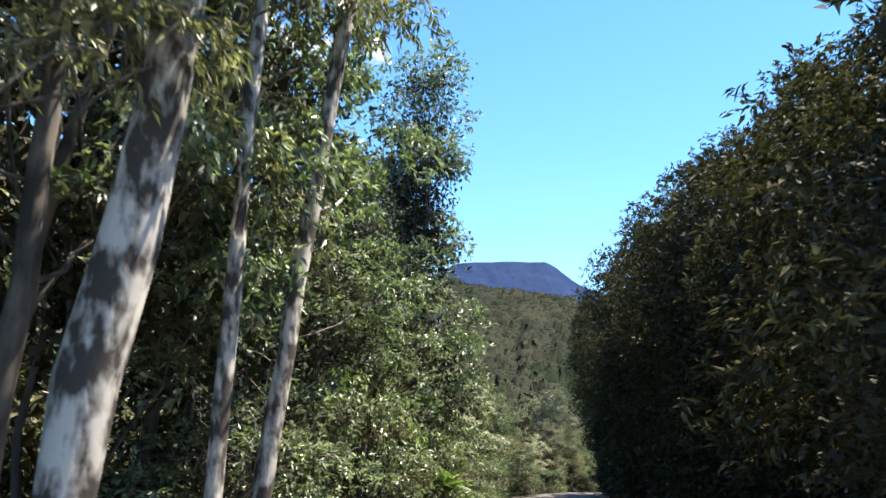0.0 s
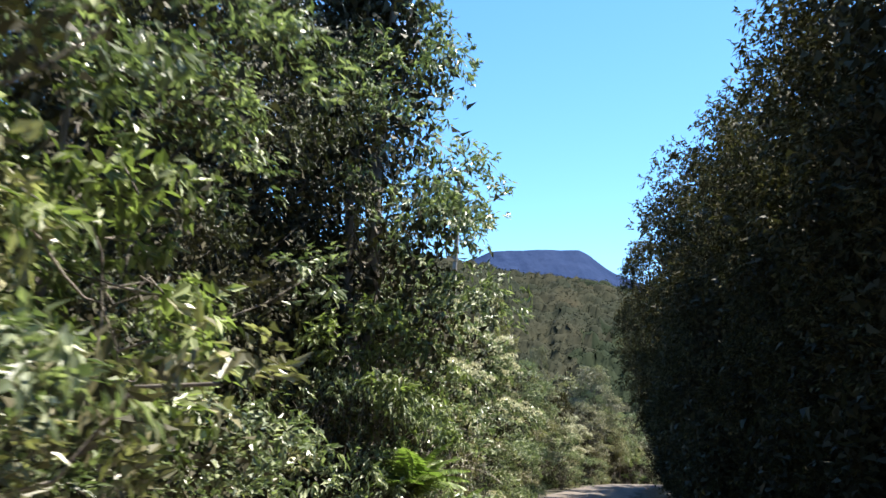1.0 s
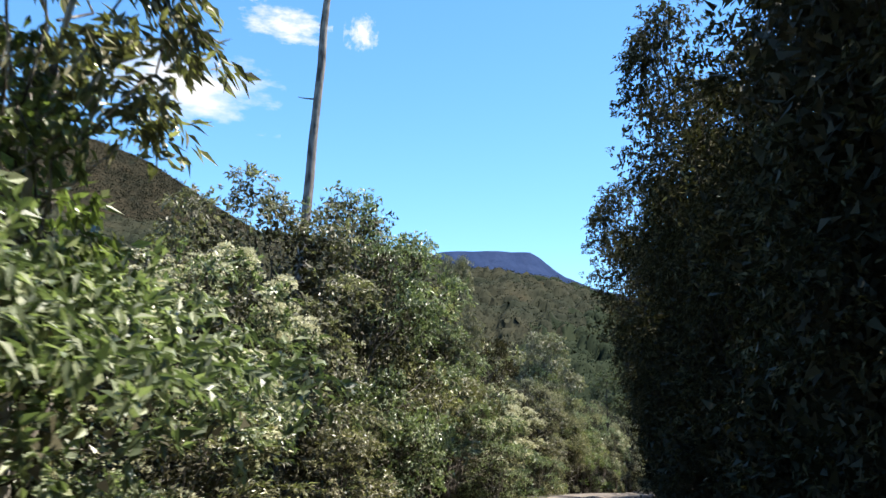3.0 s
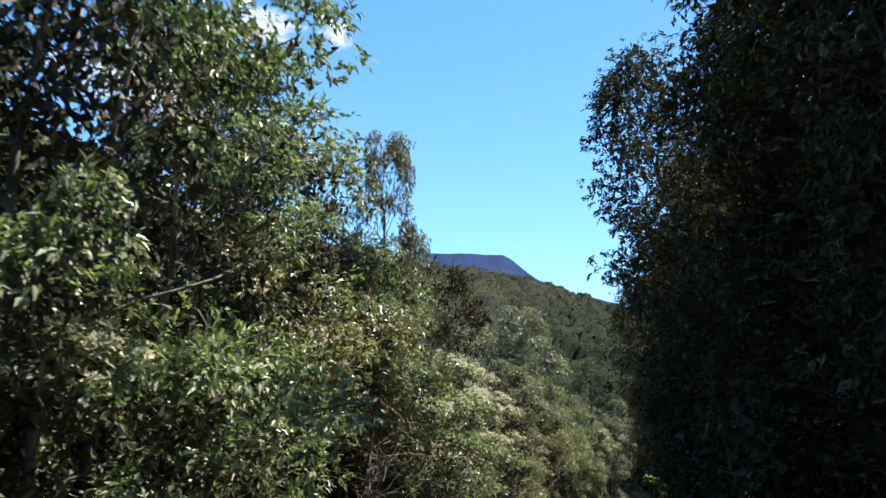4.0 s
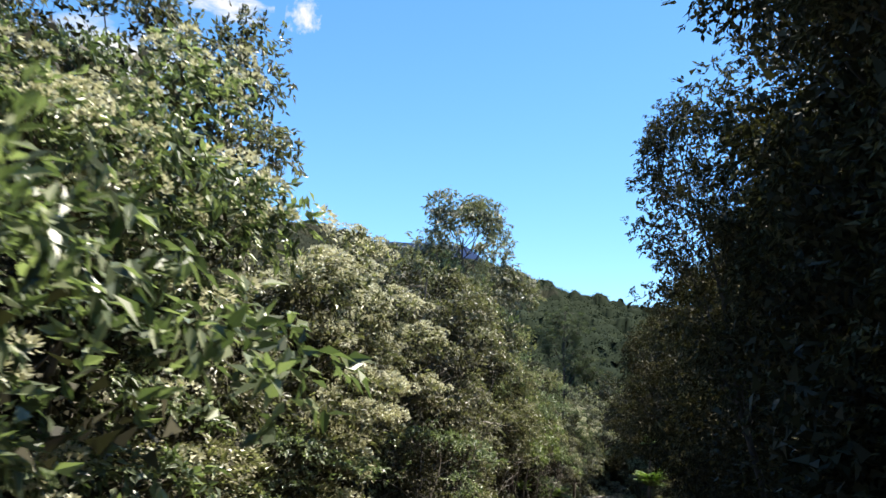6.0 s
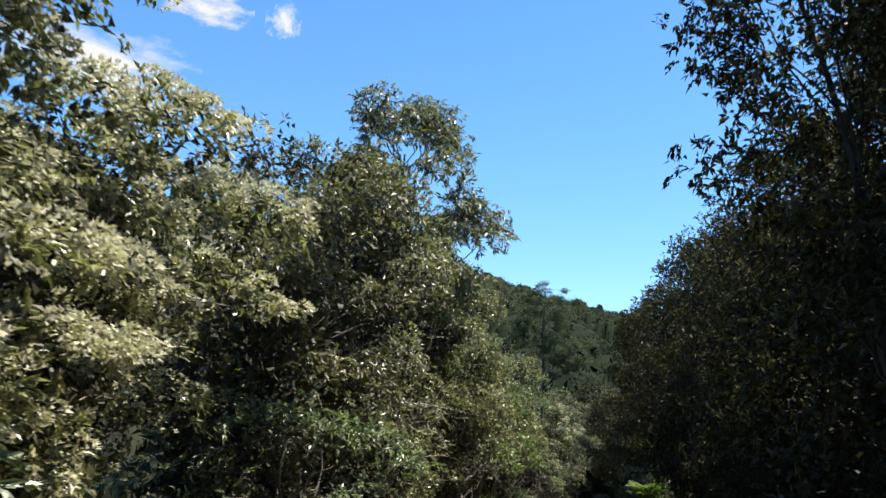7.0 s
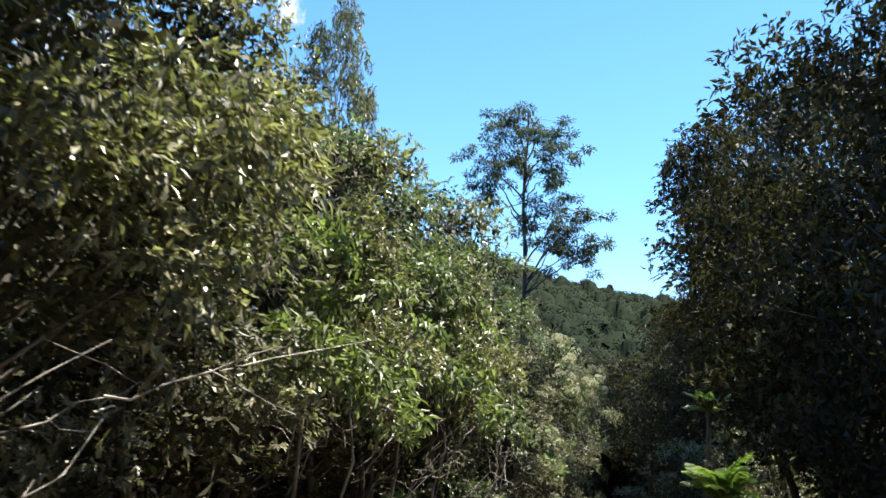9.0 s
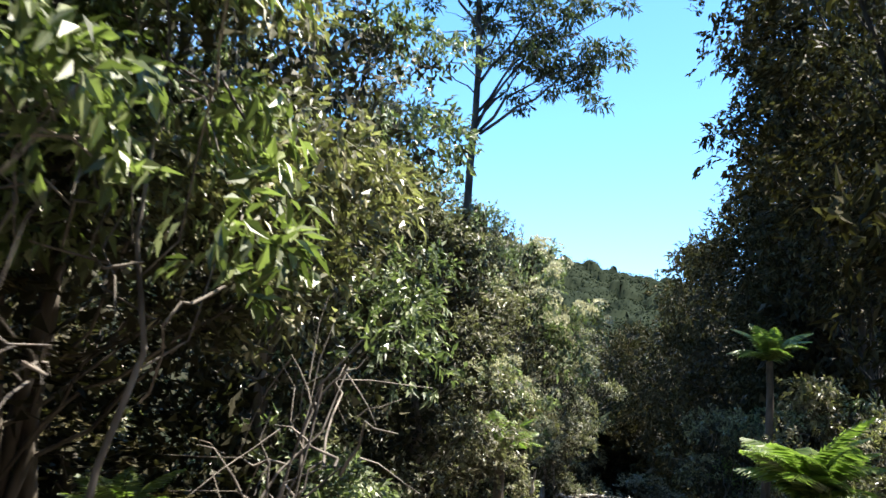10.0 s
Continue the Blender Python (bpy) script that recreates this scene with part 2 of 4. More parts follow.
# ---- trees ----
def leafy_tree(seed, name, height, radius, leaf, bark, base=0.0, clumps=60, per=120, leaf_len=0.13, leaf_w=0.06,
               clump_r=0.75, droop=0.5, trunks=1, trunk_r=0.14, lean=(0, 0), profile="round", blossom=0.0, open_=0.0, limb_every=2, core=100, core_size=1.0, limbs_apart=False, sprig=8):
    """A broadleaf tree: an empty with trunk, limbs and a crown of leaves in clumps round its limbs' ends."""
    rng = np.random.default_rng(seed)
    root = new(name)
    stems, wood, leaves, flowers, inner = [], [], [], [], []
    for k in range(trunks):
        foot = np.array([rng.normal(0, 0.25) * (trunks > 1), rng.normal(0, 0.25) * (trunks > 1), -0.3])
        top = np.array([lean[0] + rng.normal(0, radius * 0.22), lean[1] + rng.normal(0, radius * 0.22), height * rng.uniform(0.82, 0.95)])
        line = bent(rng, foot, top, 9, 0.09)
        stems.append(line)
        r = trunk_r * rng.uniform(0.7, 1.1)
        wood.append(tube(line, np.linspace(r, r * 0.15, 9) * (1 + 0.5 * (np.arange(9) == 0)), 8, rng))
    boughs = max(1, clumps // 5)
    for c in range(clumps):
        # clumps gather in boughs, with hollows between them
        if c % 5 == 0:
            b = c // 5
            bough_u, bough_a, bough_r = (b + rng.uniform(0.1, 0.9)) / boughs, b * 2.39996 + rng.normal(0, 0.5), rng.uniform(0.62, 1.12)
        u = min(0.99, max(0.01, bough_u + rng.normal(0, 0.42 * clump_r / (height - base))))
        z = base + (height - base) * u
        if profile == "round":
            env = math.sin(math.pi * min(0.98, 0.18 + 0.80 * u)) ** 0.6
        elif profile == "dome":
            env = (1 - u ** 2.2) ** 0.5 * (0.8 + 0.2 * min(1, u * 4)) + 0.1
        else:
            env = min(1.0, 0.16 + 1.35 * u) * (1 - max(0, u - 0.72) / 0.28 * 0.7)
            env = 1.2 - 0.92 * u if profile == "spire" else env
            env = min(1.0, 0.40 + 1.0 * u) * math.sqrt(1 - (max(0, u - 0.5) / 0.52) ** 2) if profile == "umbrella" else env
        stem = stems[c % trunks]
        s = np.clip((z - stem[0, 2]) / (stem[-1, 2] - stem[0, 2]), 0, 1)
        axis = np.array([np.interp(s, np.linspace(0, 1, 9), stem[:, q]) for q in range(3)])
        ang = bough_a + rng.normal(0, 0.85 * clump_r / max(0.6, radius * env))
        rr = radius * env * bough_r * rng.uniform(0.72, 1.1)
        centre = np.array([axis[0] + rr * math.cos(ang), axis[1] + rr * math.sin(ang), z + rng.normal(0, 0.2)])
        if c % limb_every == 0 and rr > 0.4:
            s0 = max(0.05, s - rng.uniform(0.10, 0.25) * (0.4 + rr / max(radius, 0.1)))
            start = np.array([np.interp(s0, np.linspace(0, 1, 9), stem[:, q]) for q in range(3)])
            w0 = trunk_r * 0.32 * (1 - 0.6 * s)
            limb = tube(bent(rng, start, centre, 7, 0.11, 0.12), np.linspace(w0, 0.010, 7), 4, rng)
            if limbs_apart:
                part("limb", mesh_from("limb", *limb, bark, True), root)
            else:
                wood.append(limb)
        cr = clump_r * rng.uniform(0.55, 1.35)
        # twig tips over the clump's upper, outer side, each with a rosette of leaves
        tips = max(4, int(per / 6.5 * (cr / clump_r) ** 2 * (1 - open_ * rng.uniform(0, 1))))
        tips = tips if math.cos(ang) > -0.3 or not core else max(3, int(tips * 0.12))  # sparse on the side away from the light
        out = np.array([math.cos(ang), math.sin(ang), 0.0]) * min(1.0, rr / max(0.3, radius * 0.5))
        o = unit(unit(rng.normal(0, 1, (tips, 3))) + out * 0.5 + np.array([0, 0, 0.7]))
        tip = centre + o * cr * rng.uniform(0.5, 1.1, (tips, 1)) * np.array([1, 1, 0.72])
        k = sprig
        twig = unit(o * 0.6 + rng.normal(0, 0.4, (tips, 3)) + np.array([0, 0, -0.6 * droop]))
        face = unit(o * 0.8 + rng.normal(0, 0.32, (tips, 3)) + np.array([0, 0, 0.55]))
        n = tips * k
        d = unit(np.repeat(twig, k, 0) + rng.normal(0, 0.42, (n, 3)) + np.array([0, 0, -0.25 * droop]))
        p = np.repeat(tip, k, 0) + np.repeat(twig, k, 0) * rng.uniform(-0.9, 0.5, (n, 1)) * leaf_len * 1.3 + rng.normal(0, leaf_len * 0.16, (n, 3))
        leaves.append(leaf_arrays(rng, p, d, unit(np.repeat(face, k, 0) + rng.normal(0, 0.34, (n, 3))), leaf_len * 1.05, leaf_w * 0.78))
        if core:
            # added filler leaves deeper in, their dark colour standing in for crown shade
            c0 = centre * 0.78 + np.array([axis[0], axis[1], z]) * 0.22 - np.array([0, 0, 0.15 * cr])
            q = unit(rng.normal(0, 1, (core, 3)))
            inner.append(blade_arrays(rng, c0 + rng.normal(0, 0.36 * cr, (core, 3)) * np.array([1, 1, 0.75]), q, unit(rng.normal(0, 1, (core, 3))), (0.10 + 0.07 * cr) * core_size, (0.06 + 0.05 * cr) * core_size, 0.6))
        if blossom:
            up = o[:, 2] + 0.5 * (o @ unit(out + 1e-6))
            chosen = (rng.uniform(0, 1, tips) < blossom * (0.1 + 0.5 * u)) & (up > 0.55)
            bt = tip[chosen] + o[chosen] * 0.07
            if len(bt):
                # a flat-domed head of many small flowers
                k = 64
                dome = unit(rng.normal(0, 1, (len(bt) * k, 3)) + np.repeat(o[chosen], k, 0) * 0.8)
                wide = np.repeat(rng.uniform(0.10, 0.21, (len(bt), 1)), k, 0)
                flowers.append(blade_arrays(rng, np.repeat(bt, k, 0) + dome * wide * np.array([1.0, 1.0, 0.6]), unit(dome + rng.normal(0, 0.4, dome.shape)), unit(dome + rng.normal(0, 0.4, dome.shape)), 0.062, 0.05, 0.3))
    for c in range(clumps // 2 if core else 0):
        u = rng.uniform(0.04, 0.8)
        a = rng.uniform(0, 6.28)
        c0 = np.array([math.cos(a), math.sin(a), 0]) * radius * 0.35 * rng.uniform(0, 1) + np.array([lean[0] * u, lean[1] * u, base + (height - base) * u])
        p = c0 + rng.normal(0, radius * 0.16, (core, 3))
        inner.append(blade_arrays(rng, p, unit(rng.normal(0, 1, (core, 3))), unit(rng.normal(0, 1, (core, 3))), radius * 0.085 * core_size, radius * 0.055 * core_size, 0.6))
    v, f = join(wood)
    part("trunk", mesh_from("trunk", v, f, bark, True), root)
    v, f = join(leaves)
    part("crown", mesh_from("crown", v, f, leaf), root)
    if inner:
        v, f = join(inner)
        part("inner_foliage", mesh_from("inner_foliage", v, f, LEAF_INNER_SHADE), root, "added inner leaves, coloured dark as crown shade")
    if flowers:
        v, f = join(flowers)
        part("blossom", mesh_from("blossom", v, f, BLOSSOM), root, "cream flower heads")
    return root


# ---- the road's line ----
PATH_Y = np.array([r[2] for r in ROWS]) * METRES
PATH_X = np.array([r[1] for r in ROWS]) * METRES
PATH_Z = np.array([r[3] for r in ROWS]) * METRES


def road_x(y):
    y = np.asarray(y, float)
    return np.where(y > PATH_Y[-1], PATH_X[-1] + (y - PATH_Y[-1]) * 0.30 + 0.010 * np.maximum(y - 150, 0) ** 2, np.where(y < 0, y * 0.08, np.interp(y, PATH_Y, PATH_X)))


def road_z(y):
    y = np.asarray(y, float)
    return np.where(y > PATH_Y[-1], PATH_Z[-1] - np.minimum(y - PATH_Y[-1], 90) * 0.06, np.where(y < 0, -y * 0.045, np.interp(y, PATH_Y, PATH_Z)))


def smooth(a, b, x):
    t = np.clip((x - a) / (b - a), 0, 1)
    return t * t * (3 - 2 * t)


def ground_z(x, y):
    """The ground: a bench for the road, a bank up on its right, a fall on its left, a wooded hill ahead."""
    x, y = np.asarray(x, float), np.asarray(y, float)
    off = x - road_x(np.minimum(y, 190))
    z = road_z(y) + 0.0
    z = z - smooth(3.2, 26, -off) * 6 + smooth(2.6, 30, off) * 6
    az = np.degrees(np.arctan2(x, np.maximum(y, 1)))
    r = np.hypot(x, y)
    crest = np.interp(az, [-8, -1, 2, 5, 9, 13, 16, 20, 26], [140, 132, 126, 116, 100, 86, 80, 73, 62])
    rise = smooth(170, 720, r) * smooth(-200, 120, y)
    return z + rise * crest


# ---- ground ----
def ground():
    t = np.linspace(-1, 1, 181)
    gx = np.sinh(t * 6.2) / math.sinh(6.2) * 2600 + 6
    gy = np.sinh(np.linspace(-0.72, 1, 181) * 6.0) / math.sinh(6.0) * 2600 + 50
    X, Y = np.meshgrid(gx, gy)
    Z = ground_z(X, Y) - 0.06
    n = 181
    i = np.arange(n * n).reshape(n, n)
    f = np.stack([i[:-1, :-1], i[:-1, 1:], i[1:, 1:], i[1:, :-1]], -1).reshape(-1, 4)
    tagged(new("ground", mesh_from("ground", np.stack([X, Y, Z], -1).reshape(-1, 3), f, SOIL, True)),
           "dark leaf-littered forest floor rising to wooded hills", "ground", kind="structure")
    ys = np.arange(-40, 190, 0.8)
    us = np.linspace(-2.5, 2.5, 15)
    rng = np.random.default_rng(5)
    U, V = np.meshgrid(us, ys)
    rut = -0.05 * (np.exp(-((np.abs(U) - 0.85) / 0.3) ** 2)) + 0.05 * np.exp(-(U / 0.4) ** 2)
    edge = 0.25 * np.sin(V * 0.9) + 0.15 * np.sin(V * 2.3)
    RX = road_x(V) + U + edge * (np.abs(U) > 2.2)
    RZ = road_z(V) + 0.03 + rut - 0.10 * (np.abs(U) > 2.4) + rng.normal(0, 0.008, U.shape)
    i = np.arange(U.size).reshape(U.shape)
    f = np.stack([i[:-1, :-1], i[:-1, 1:], i[1:, 1:], i[1:, :-1]], -1).reshape(-1, 4)
    tagged(new("road", mesh_from("road", np.stack([RX, V, RZ], -1).reshape(-1, 3), f, ROAD, True)),
           "narrow unsealed gravel forest road with wheel ruts", "road", kind="structure")


ground()


def hill_trees():
    """The closed forest canopy on the hills ahead: a lumpy sheet of crowns, with leaf sprays over it and single crowns standing out."""
    rng = np.random.default_rng(11)
    nr, na = 230, 500
    r = np.linspace(180, 800, nr)
    a = np.radians(np.linspace(-54, 28, na))
    R, A = np.meshgrid(r, a, indexing="ij")
    X, Y = R * np.sin(A) + rng.normal(0, 0.7, R.shape), R * np.cos(A) + rng.normal(0, 0.7, R.shape)
    # crowns: domes on scattered centres
    count = 12000
    cr = np.sqrt(rng.uniform(180 ** 2, 800 ** 2, count))
    ca = np.radians(rng.uniform(-54, 28, count))
    cx, cy = cr * np.sin(ca), cr * np.cos(ca)
    ch, cw = rng.uniform(5.5, 9.0, count) * rng.choice([0.9, 1.0, 1.3], count, p=[0.3, 0.6, 0.1]), rng.uniform(2.6, 5.2, count)
    H = np.full(R.shape, 3.2)
    dr, da = r[1] - r[0], a[1] - a[0]
    for k in range(count):
        i0, i1 = max(0, int((cr[k] - 180 - 6) / dr)), min(nr, int((cr[k] - 180 + 6) / dr) + 2)
        w = 6 / cr[k]
        j0, j1 = max(0, int((ca[k] - a[0] - w) / da)), min(na, int((ca[k] - a[0] + w) / da) + 2)
        q = 1 - ((X[i0:i1, j0:j1] - cx[k]) ** 2 + (Y[i0:i1, j0:j1] - cy[k]) ** 2) / cw[k] ** 2
        H[i0:i1, j0:j1] = np.maximum(H[i0:i1, j0:j1], np.where(q > 0, ch[k] - 3.6 + 3.6 * np.sqrt(np.maximum(q, 0)), 0))
    Z = ground_z(X, Y) + H
    v = np.stack([X, Y, Z], -1)
    i = np.arange(nr * na).reshape(nr, na)
    f = np.stack([i[:-1, :-1], i[:-1, 1:], i[1:, 1:], i[1:, :-1]], -1).reshape(-1, 4)
    # darker, greener leaves to the right of a wavering bearing
    def hill_right(x, y):
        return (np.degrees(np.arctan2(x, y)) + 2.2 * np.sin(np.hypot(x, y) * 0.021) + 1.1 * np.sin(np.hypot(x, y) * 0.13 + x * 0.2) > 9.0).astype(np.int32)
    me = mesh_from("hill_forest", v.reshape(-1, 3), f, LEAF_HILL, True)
    me.materials.append(LEAF_HILL_RIGHT)
    me.polygons.foreach_set("material_index", hill_right(X, Y)[:-1, :-1].ravel())
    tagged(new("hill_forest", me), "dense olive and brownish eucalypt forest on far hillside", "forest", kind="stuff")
    nrm = unit(np.cross(np.gradient(v, axis=1), np.gradient(v, axis=0)))
    nrm = nrm * np.sign(nrm[..., 2:3] + 1e-6)
    n = 330000
    pick = rng.integers(0, nr * na, n)
    p, o = v.reshape(-1, 3)[pick] + rng.normal(0, 1.2, (n, 3)) * np.array([1, 1, 0.2]), nrm.reshape(-1, 3)[pick]
    far = np.hypot(p[:, 0], p[:, 1])
    size = 0.6 + 0.0008 * far
    d = unit(rng.normal(0, 1, (n, 3)) - o * 0.4)
    v, f = leaf_arrays(rng, p + o * 0.15 - d * size[:, None] * 0.4, d, unit(o * 1.2 + rng.normal(0, 0.42, (n, 3)) + np.array([0.15, -0.3, 0.3])), size, size * 0.6, 0.05)
    me = mesh_from("hill_foliage", v, f, LEAF_HILL)
    me.materials.append(LEAF_HILL_RIGHT)
    me.polygons.foreach_set("material_index", np.repeat(hill_right(p[:, 0], p[:, 1]), 2))
    tagged(new("hill_foliage", me), "ragged leaf sprays of the far hillside forest", "foliage", kind="stuff")


hill_trees()


def valley_trees():
    """The forest beyond the roadside rows, on both sides of the road."""
    rng = np.random.default_rng(12)
    balls, chunks = [], []
    for k in range(900):
        y = rng.uniform(-30, 185)
        off = rng.uniform(14, 70) if k % 5 < 2 else -rng.uniform(14, 90)
        x = float(road_x(y)) + off
        z = float(ground_z(x, y))
        h, w = rng.uniform(5, 8), rng.uniform(1.6, 2.8)
        rough = 0.8 + rng.normal(0, 0.2, (len(BALL[0]), 1))
        balls.append((np.array([x, y, z + h * 0.45]) + BALL[0] * rough * np.array([w * 0.7, w * 0.7, h * 0.42]), BALL[1]))
        n = 90
        o = unit(rng.normal(0, 1, (n, 3)))
        p = np.array([x, y, z + h * 0.55]) + o * rng.uniform(0.7, 1.1, (n, 1)) * np.array([w, w, h * 0.45])
        chunks.append(blade_arrays(rng, p, unit(rng.normal(0, 1, (n, 3))), unit(o + rng.normal(0, 0.5, (n, 3))), 0.9, 0.5, 0.3))
    v, f = join(balls + chunks)
    tagged(new("valley_forest", mesh_from("valley_forest", v, f, LEAF_HILL)), "dense low forest on both sides of the road", "forest", kind="stuff")


valley_trees()


def far_mountain(name, az, el, dist, drop, mat, label, seed):
    """A mountain along the given bearings and elevations, as a sloping sheet with rough relief."""
    rng = np.random.default_rng(seed)
    a = np.linspace(az[0], az[-1], 140)
    e = np.interp(a, az, el)
    crest = dist * np.tan(np.radians(e))
    crest = crest + np.convolve(rng.normal(0, 1, 140), np.ones(4) / 4, "same") * dist * 0.0008
    rows = 40
    V = []
    for k in range(rows):
        t = k / (rows - 1)
        d = dist - (1 - (1 - t) ** 1.3) * drop
        d = d + 30 * np.sin(np.radians(a) * 55 + t * 3) * t
        V.append(np.stack([d * np.sin(np.radians(a)), d * np.cos(np.radians(a)), crest * (1 - t) ** 1.15 - 40 * t + rng.normal(0, dist * 0.0012, 140) * (k > 0)], -1))
    V = np.stack(V).reshape(-1, 3)
    i = np.arange(rows * 140).reshape(rows, 140)
    f = np.stack([i[:-1, :-1], i[1:, :-1], i[1:, 1:], i[:-1, 1:]], -1).reshape(-1, 4)
    tagged(new(name, mesh_from(name, V, f, mat, True)), label, "mountain", kind="structure")


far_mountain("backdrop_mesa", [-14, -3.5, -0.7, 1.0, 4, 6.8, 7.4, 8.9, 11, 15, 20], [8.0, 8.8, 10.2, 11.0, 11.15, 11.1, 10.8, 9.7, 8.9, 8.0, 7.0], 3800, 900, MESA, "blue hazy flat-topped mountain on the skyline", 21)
MOUNTAIN = [-75, -50, -32, -26.7, -23.5, -20, -17.6, -15, -11, -7, -3], [14, 16, 17.2, 16.9, 16.3, 15.6, 14.9, 13.6, 11.6, 10, 7.0]
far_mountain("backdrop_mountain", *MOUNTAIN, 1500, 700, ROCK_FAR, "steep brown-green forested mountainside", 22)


def mountain_trees():
    """Tree crowns over the steep mountainside, too many to count."""
    rng = np.random.default_rng(23)
    n, k = 9000, 5
    a = rng.uniform(-34, -8, n)
    t = rng.uniform(0, 0.55, n)
    crest = 1500 * np.tan(np.radians(np.interp(a, MOUNTAIN[0], MOUNTAIN[1])))
    d = 1500 - (1 - (1 - t) ** 1.3) * 700 + 30 * np.sin(np.radians(a) * 55 + t * 3) * t
    foot = np.stack([d * np.sin(np.radians(a)), d * np.cos(np.radians(a)), crest * (1 - t) ** 1.15 - 40 * t], -1)
    p = np.repeat(foot, k, 0) + rng.normal(0, 1, (n * k, 3)) * np.array([2.6, 2.6, 1.5]) + np.array([0, 0, 2.5])
    d = unit(rng.normal(0, 1, (n * k, 3)))
    v, f = leaf_arrays(rng, p, d, unit(rng.normal(0, 0.4, (n * k, 3)) + np.array([0.35, -0.5, 0.7])), 2.9, 2.1, 0.1)
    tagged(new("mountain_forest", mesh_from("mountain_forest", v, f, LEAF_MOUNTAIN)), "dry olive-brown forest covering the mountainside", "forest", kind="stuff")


mountain_trees()


# ---- clouds ----
def cloud(seed, az, el, w, h, dist=4300):
    m, n, l = material("cloud_vapour")
    n.remove(n["Principled BSDF"])
    em, tr, mx = n.new("ShaderNodeEmission"), n.new("ShaderNodeBsdfTransparent"), n.new("ShaderNodeMixShader")
    em.inputs[0].default_value, em.inputs[1].default_value = (1, 1, 1, 1), 0.42
    pos = n.new("ShaderNodeTexCoord")
    tex = n.new("ShaderNodeTexNoise")
    tex.noise_dimensions = "4D"
    tex.inputs["W"].default_value = seed * 3.7
    tex.inputs["Scale"].default_value, tex.inputs["Detail"].default_value, tex.inputs["Roughness"].default_value = 2.4, 7, 0.6
    l.new(pos.outputs["Object"], tex.inputs["Vector"])
    ln = n.new("ShaderNodeVectorMath")
    ln.operation = "LENGTH"
    l.new(pos.outputs["Object"], ln.inputs[0])
    a = n.new("ShaderNodeMath")
    a.operation = "SUBTRACT"
    l.new(tex.outputs["Fac"], a.inputs[0])
    b = n.new("ShaderNodeMath")
    b.operation = "MULTIPLY"
    l.new(ln.outputs["Value"], b.inputs[0])
    b.inputs[1].default_value = 0.42
    l.new(b.outputs[0], a.inputs[1])
    mr = n.new("ShaderNodeMapRange")
    mr.inputs[1].default_value, mr.inputs[2].default_value = 0.10, 0.46
    l.new(a.outputs[0], mr.inputs[0])
    l.new(mr.outputs[0], mx.inputs[0])
    l.new(tr.outputs[0], mx.inputs[1])
    l.new(em.outputs[0], mx.inputs[2])
    l.new(mx.outputs[0], n["Material Output"].inputs[0])
    g = np.linspace(-1, 1, 9)
    X, Y = np.meshgrid(g, g)
    i = np.arange(81).reshape(9, 9)
    f = np.stack([i[:-1, :-1], i[:-1, 1:], i[1:, 1:], i[1:, :-1]], -1).reshape(-1, 4)
    ob = new("backdrop_cloud", mesh_from("backdrop_cloud", np.stack([X, Y, 0.1 * (X * X + Y * Y)], -1).reshape(-1, 3), f, m, True))
    c = Vector((math.sin(radians(az)) * math.cos(radians(el)), math.cos(radians(az)) * math.cos(radians(el)), math.sin(radians(el)))) * dist
    k = dist * math.tan(radians(1))
    ob.matrix_world = look(c, (0, 0, 0)) @ Matrix.Diagonal((w * k, h * k, 60, 1))
    ob.visible_shadow = False
    tagged(ob, "small bright white fair-weather cloud", "cloud", "clouds", "structure")


cloud(1, -16.6, 20.1, 6.4, 2.5)
cloud(2, -10.2, 24.5, 2.9, 1.2)
cloud(3, -5.1, 24.5, 1.1, 1.2)
cloud(4, -12.8, 26.3, 1.2, 0.8)

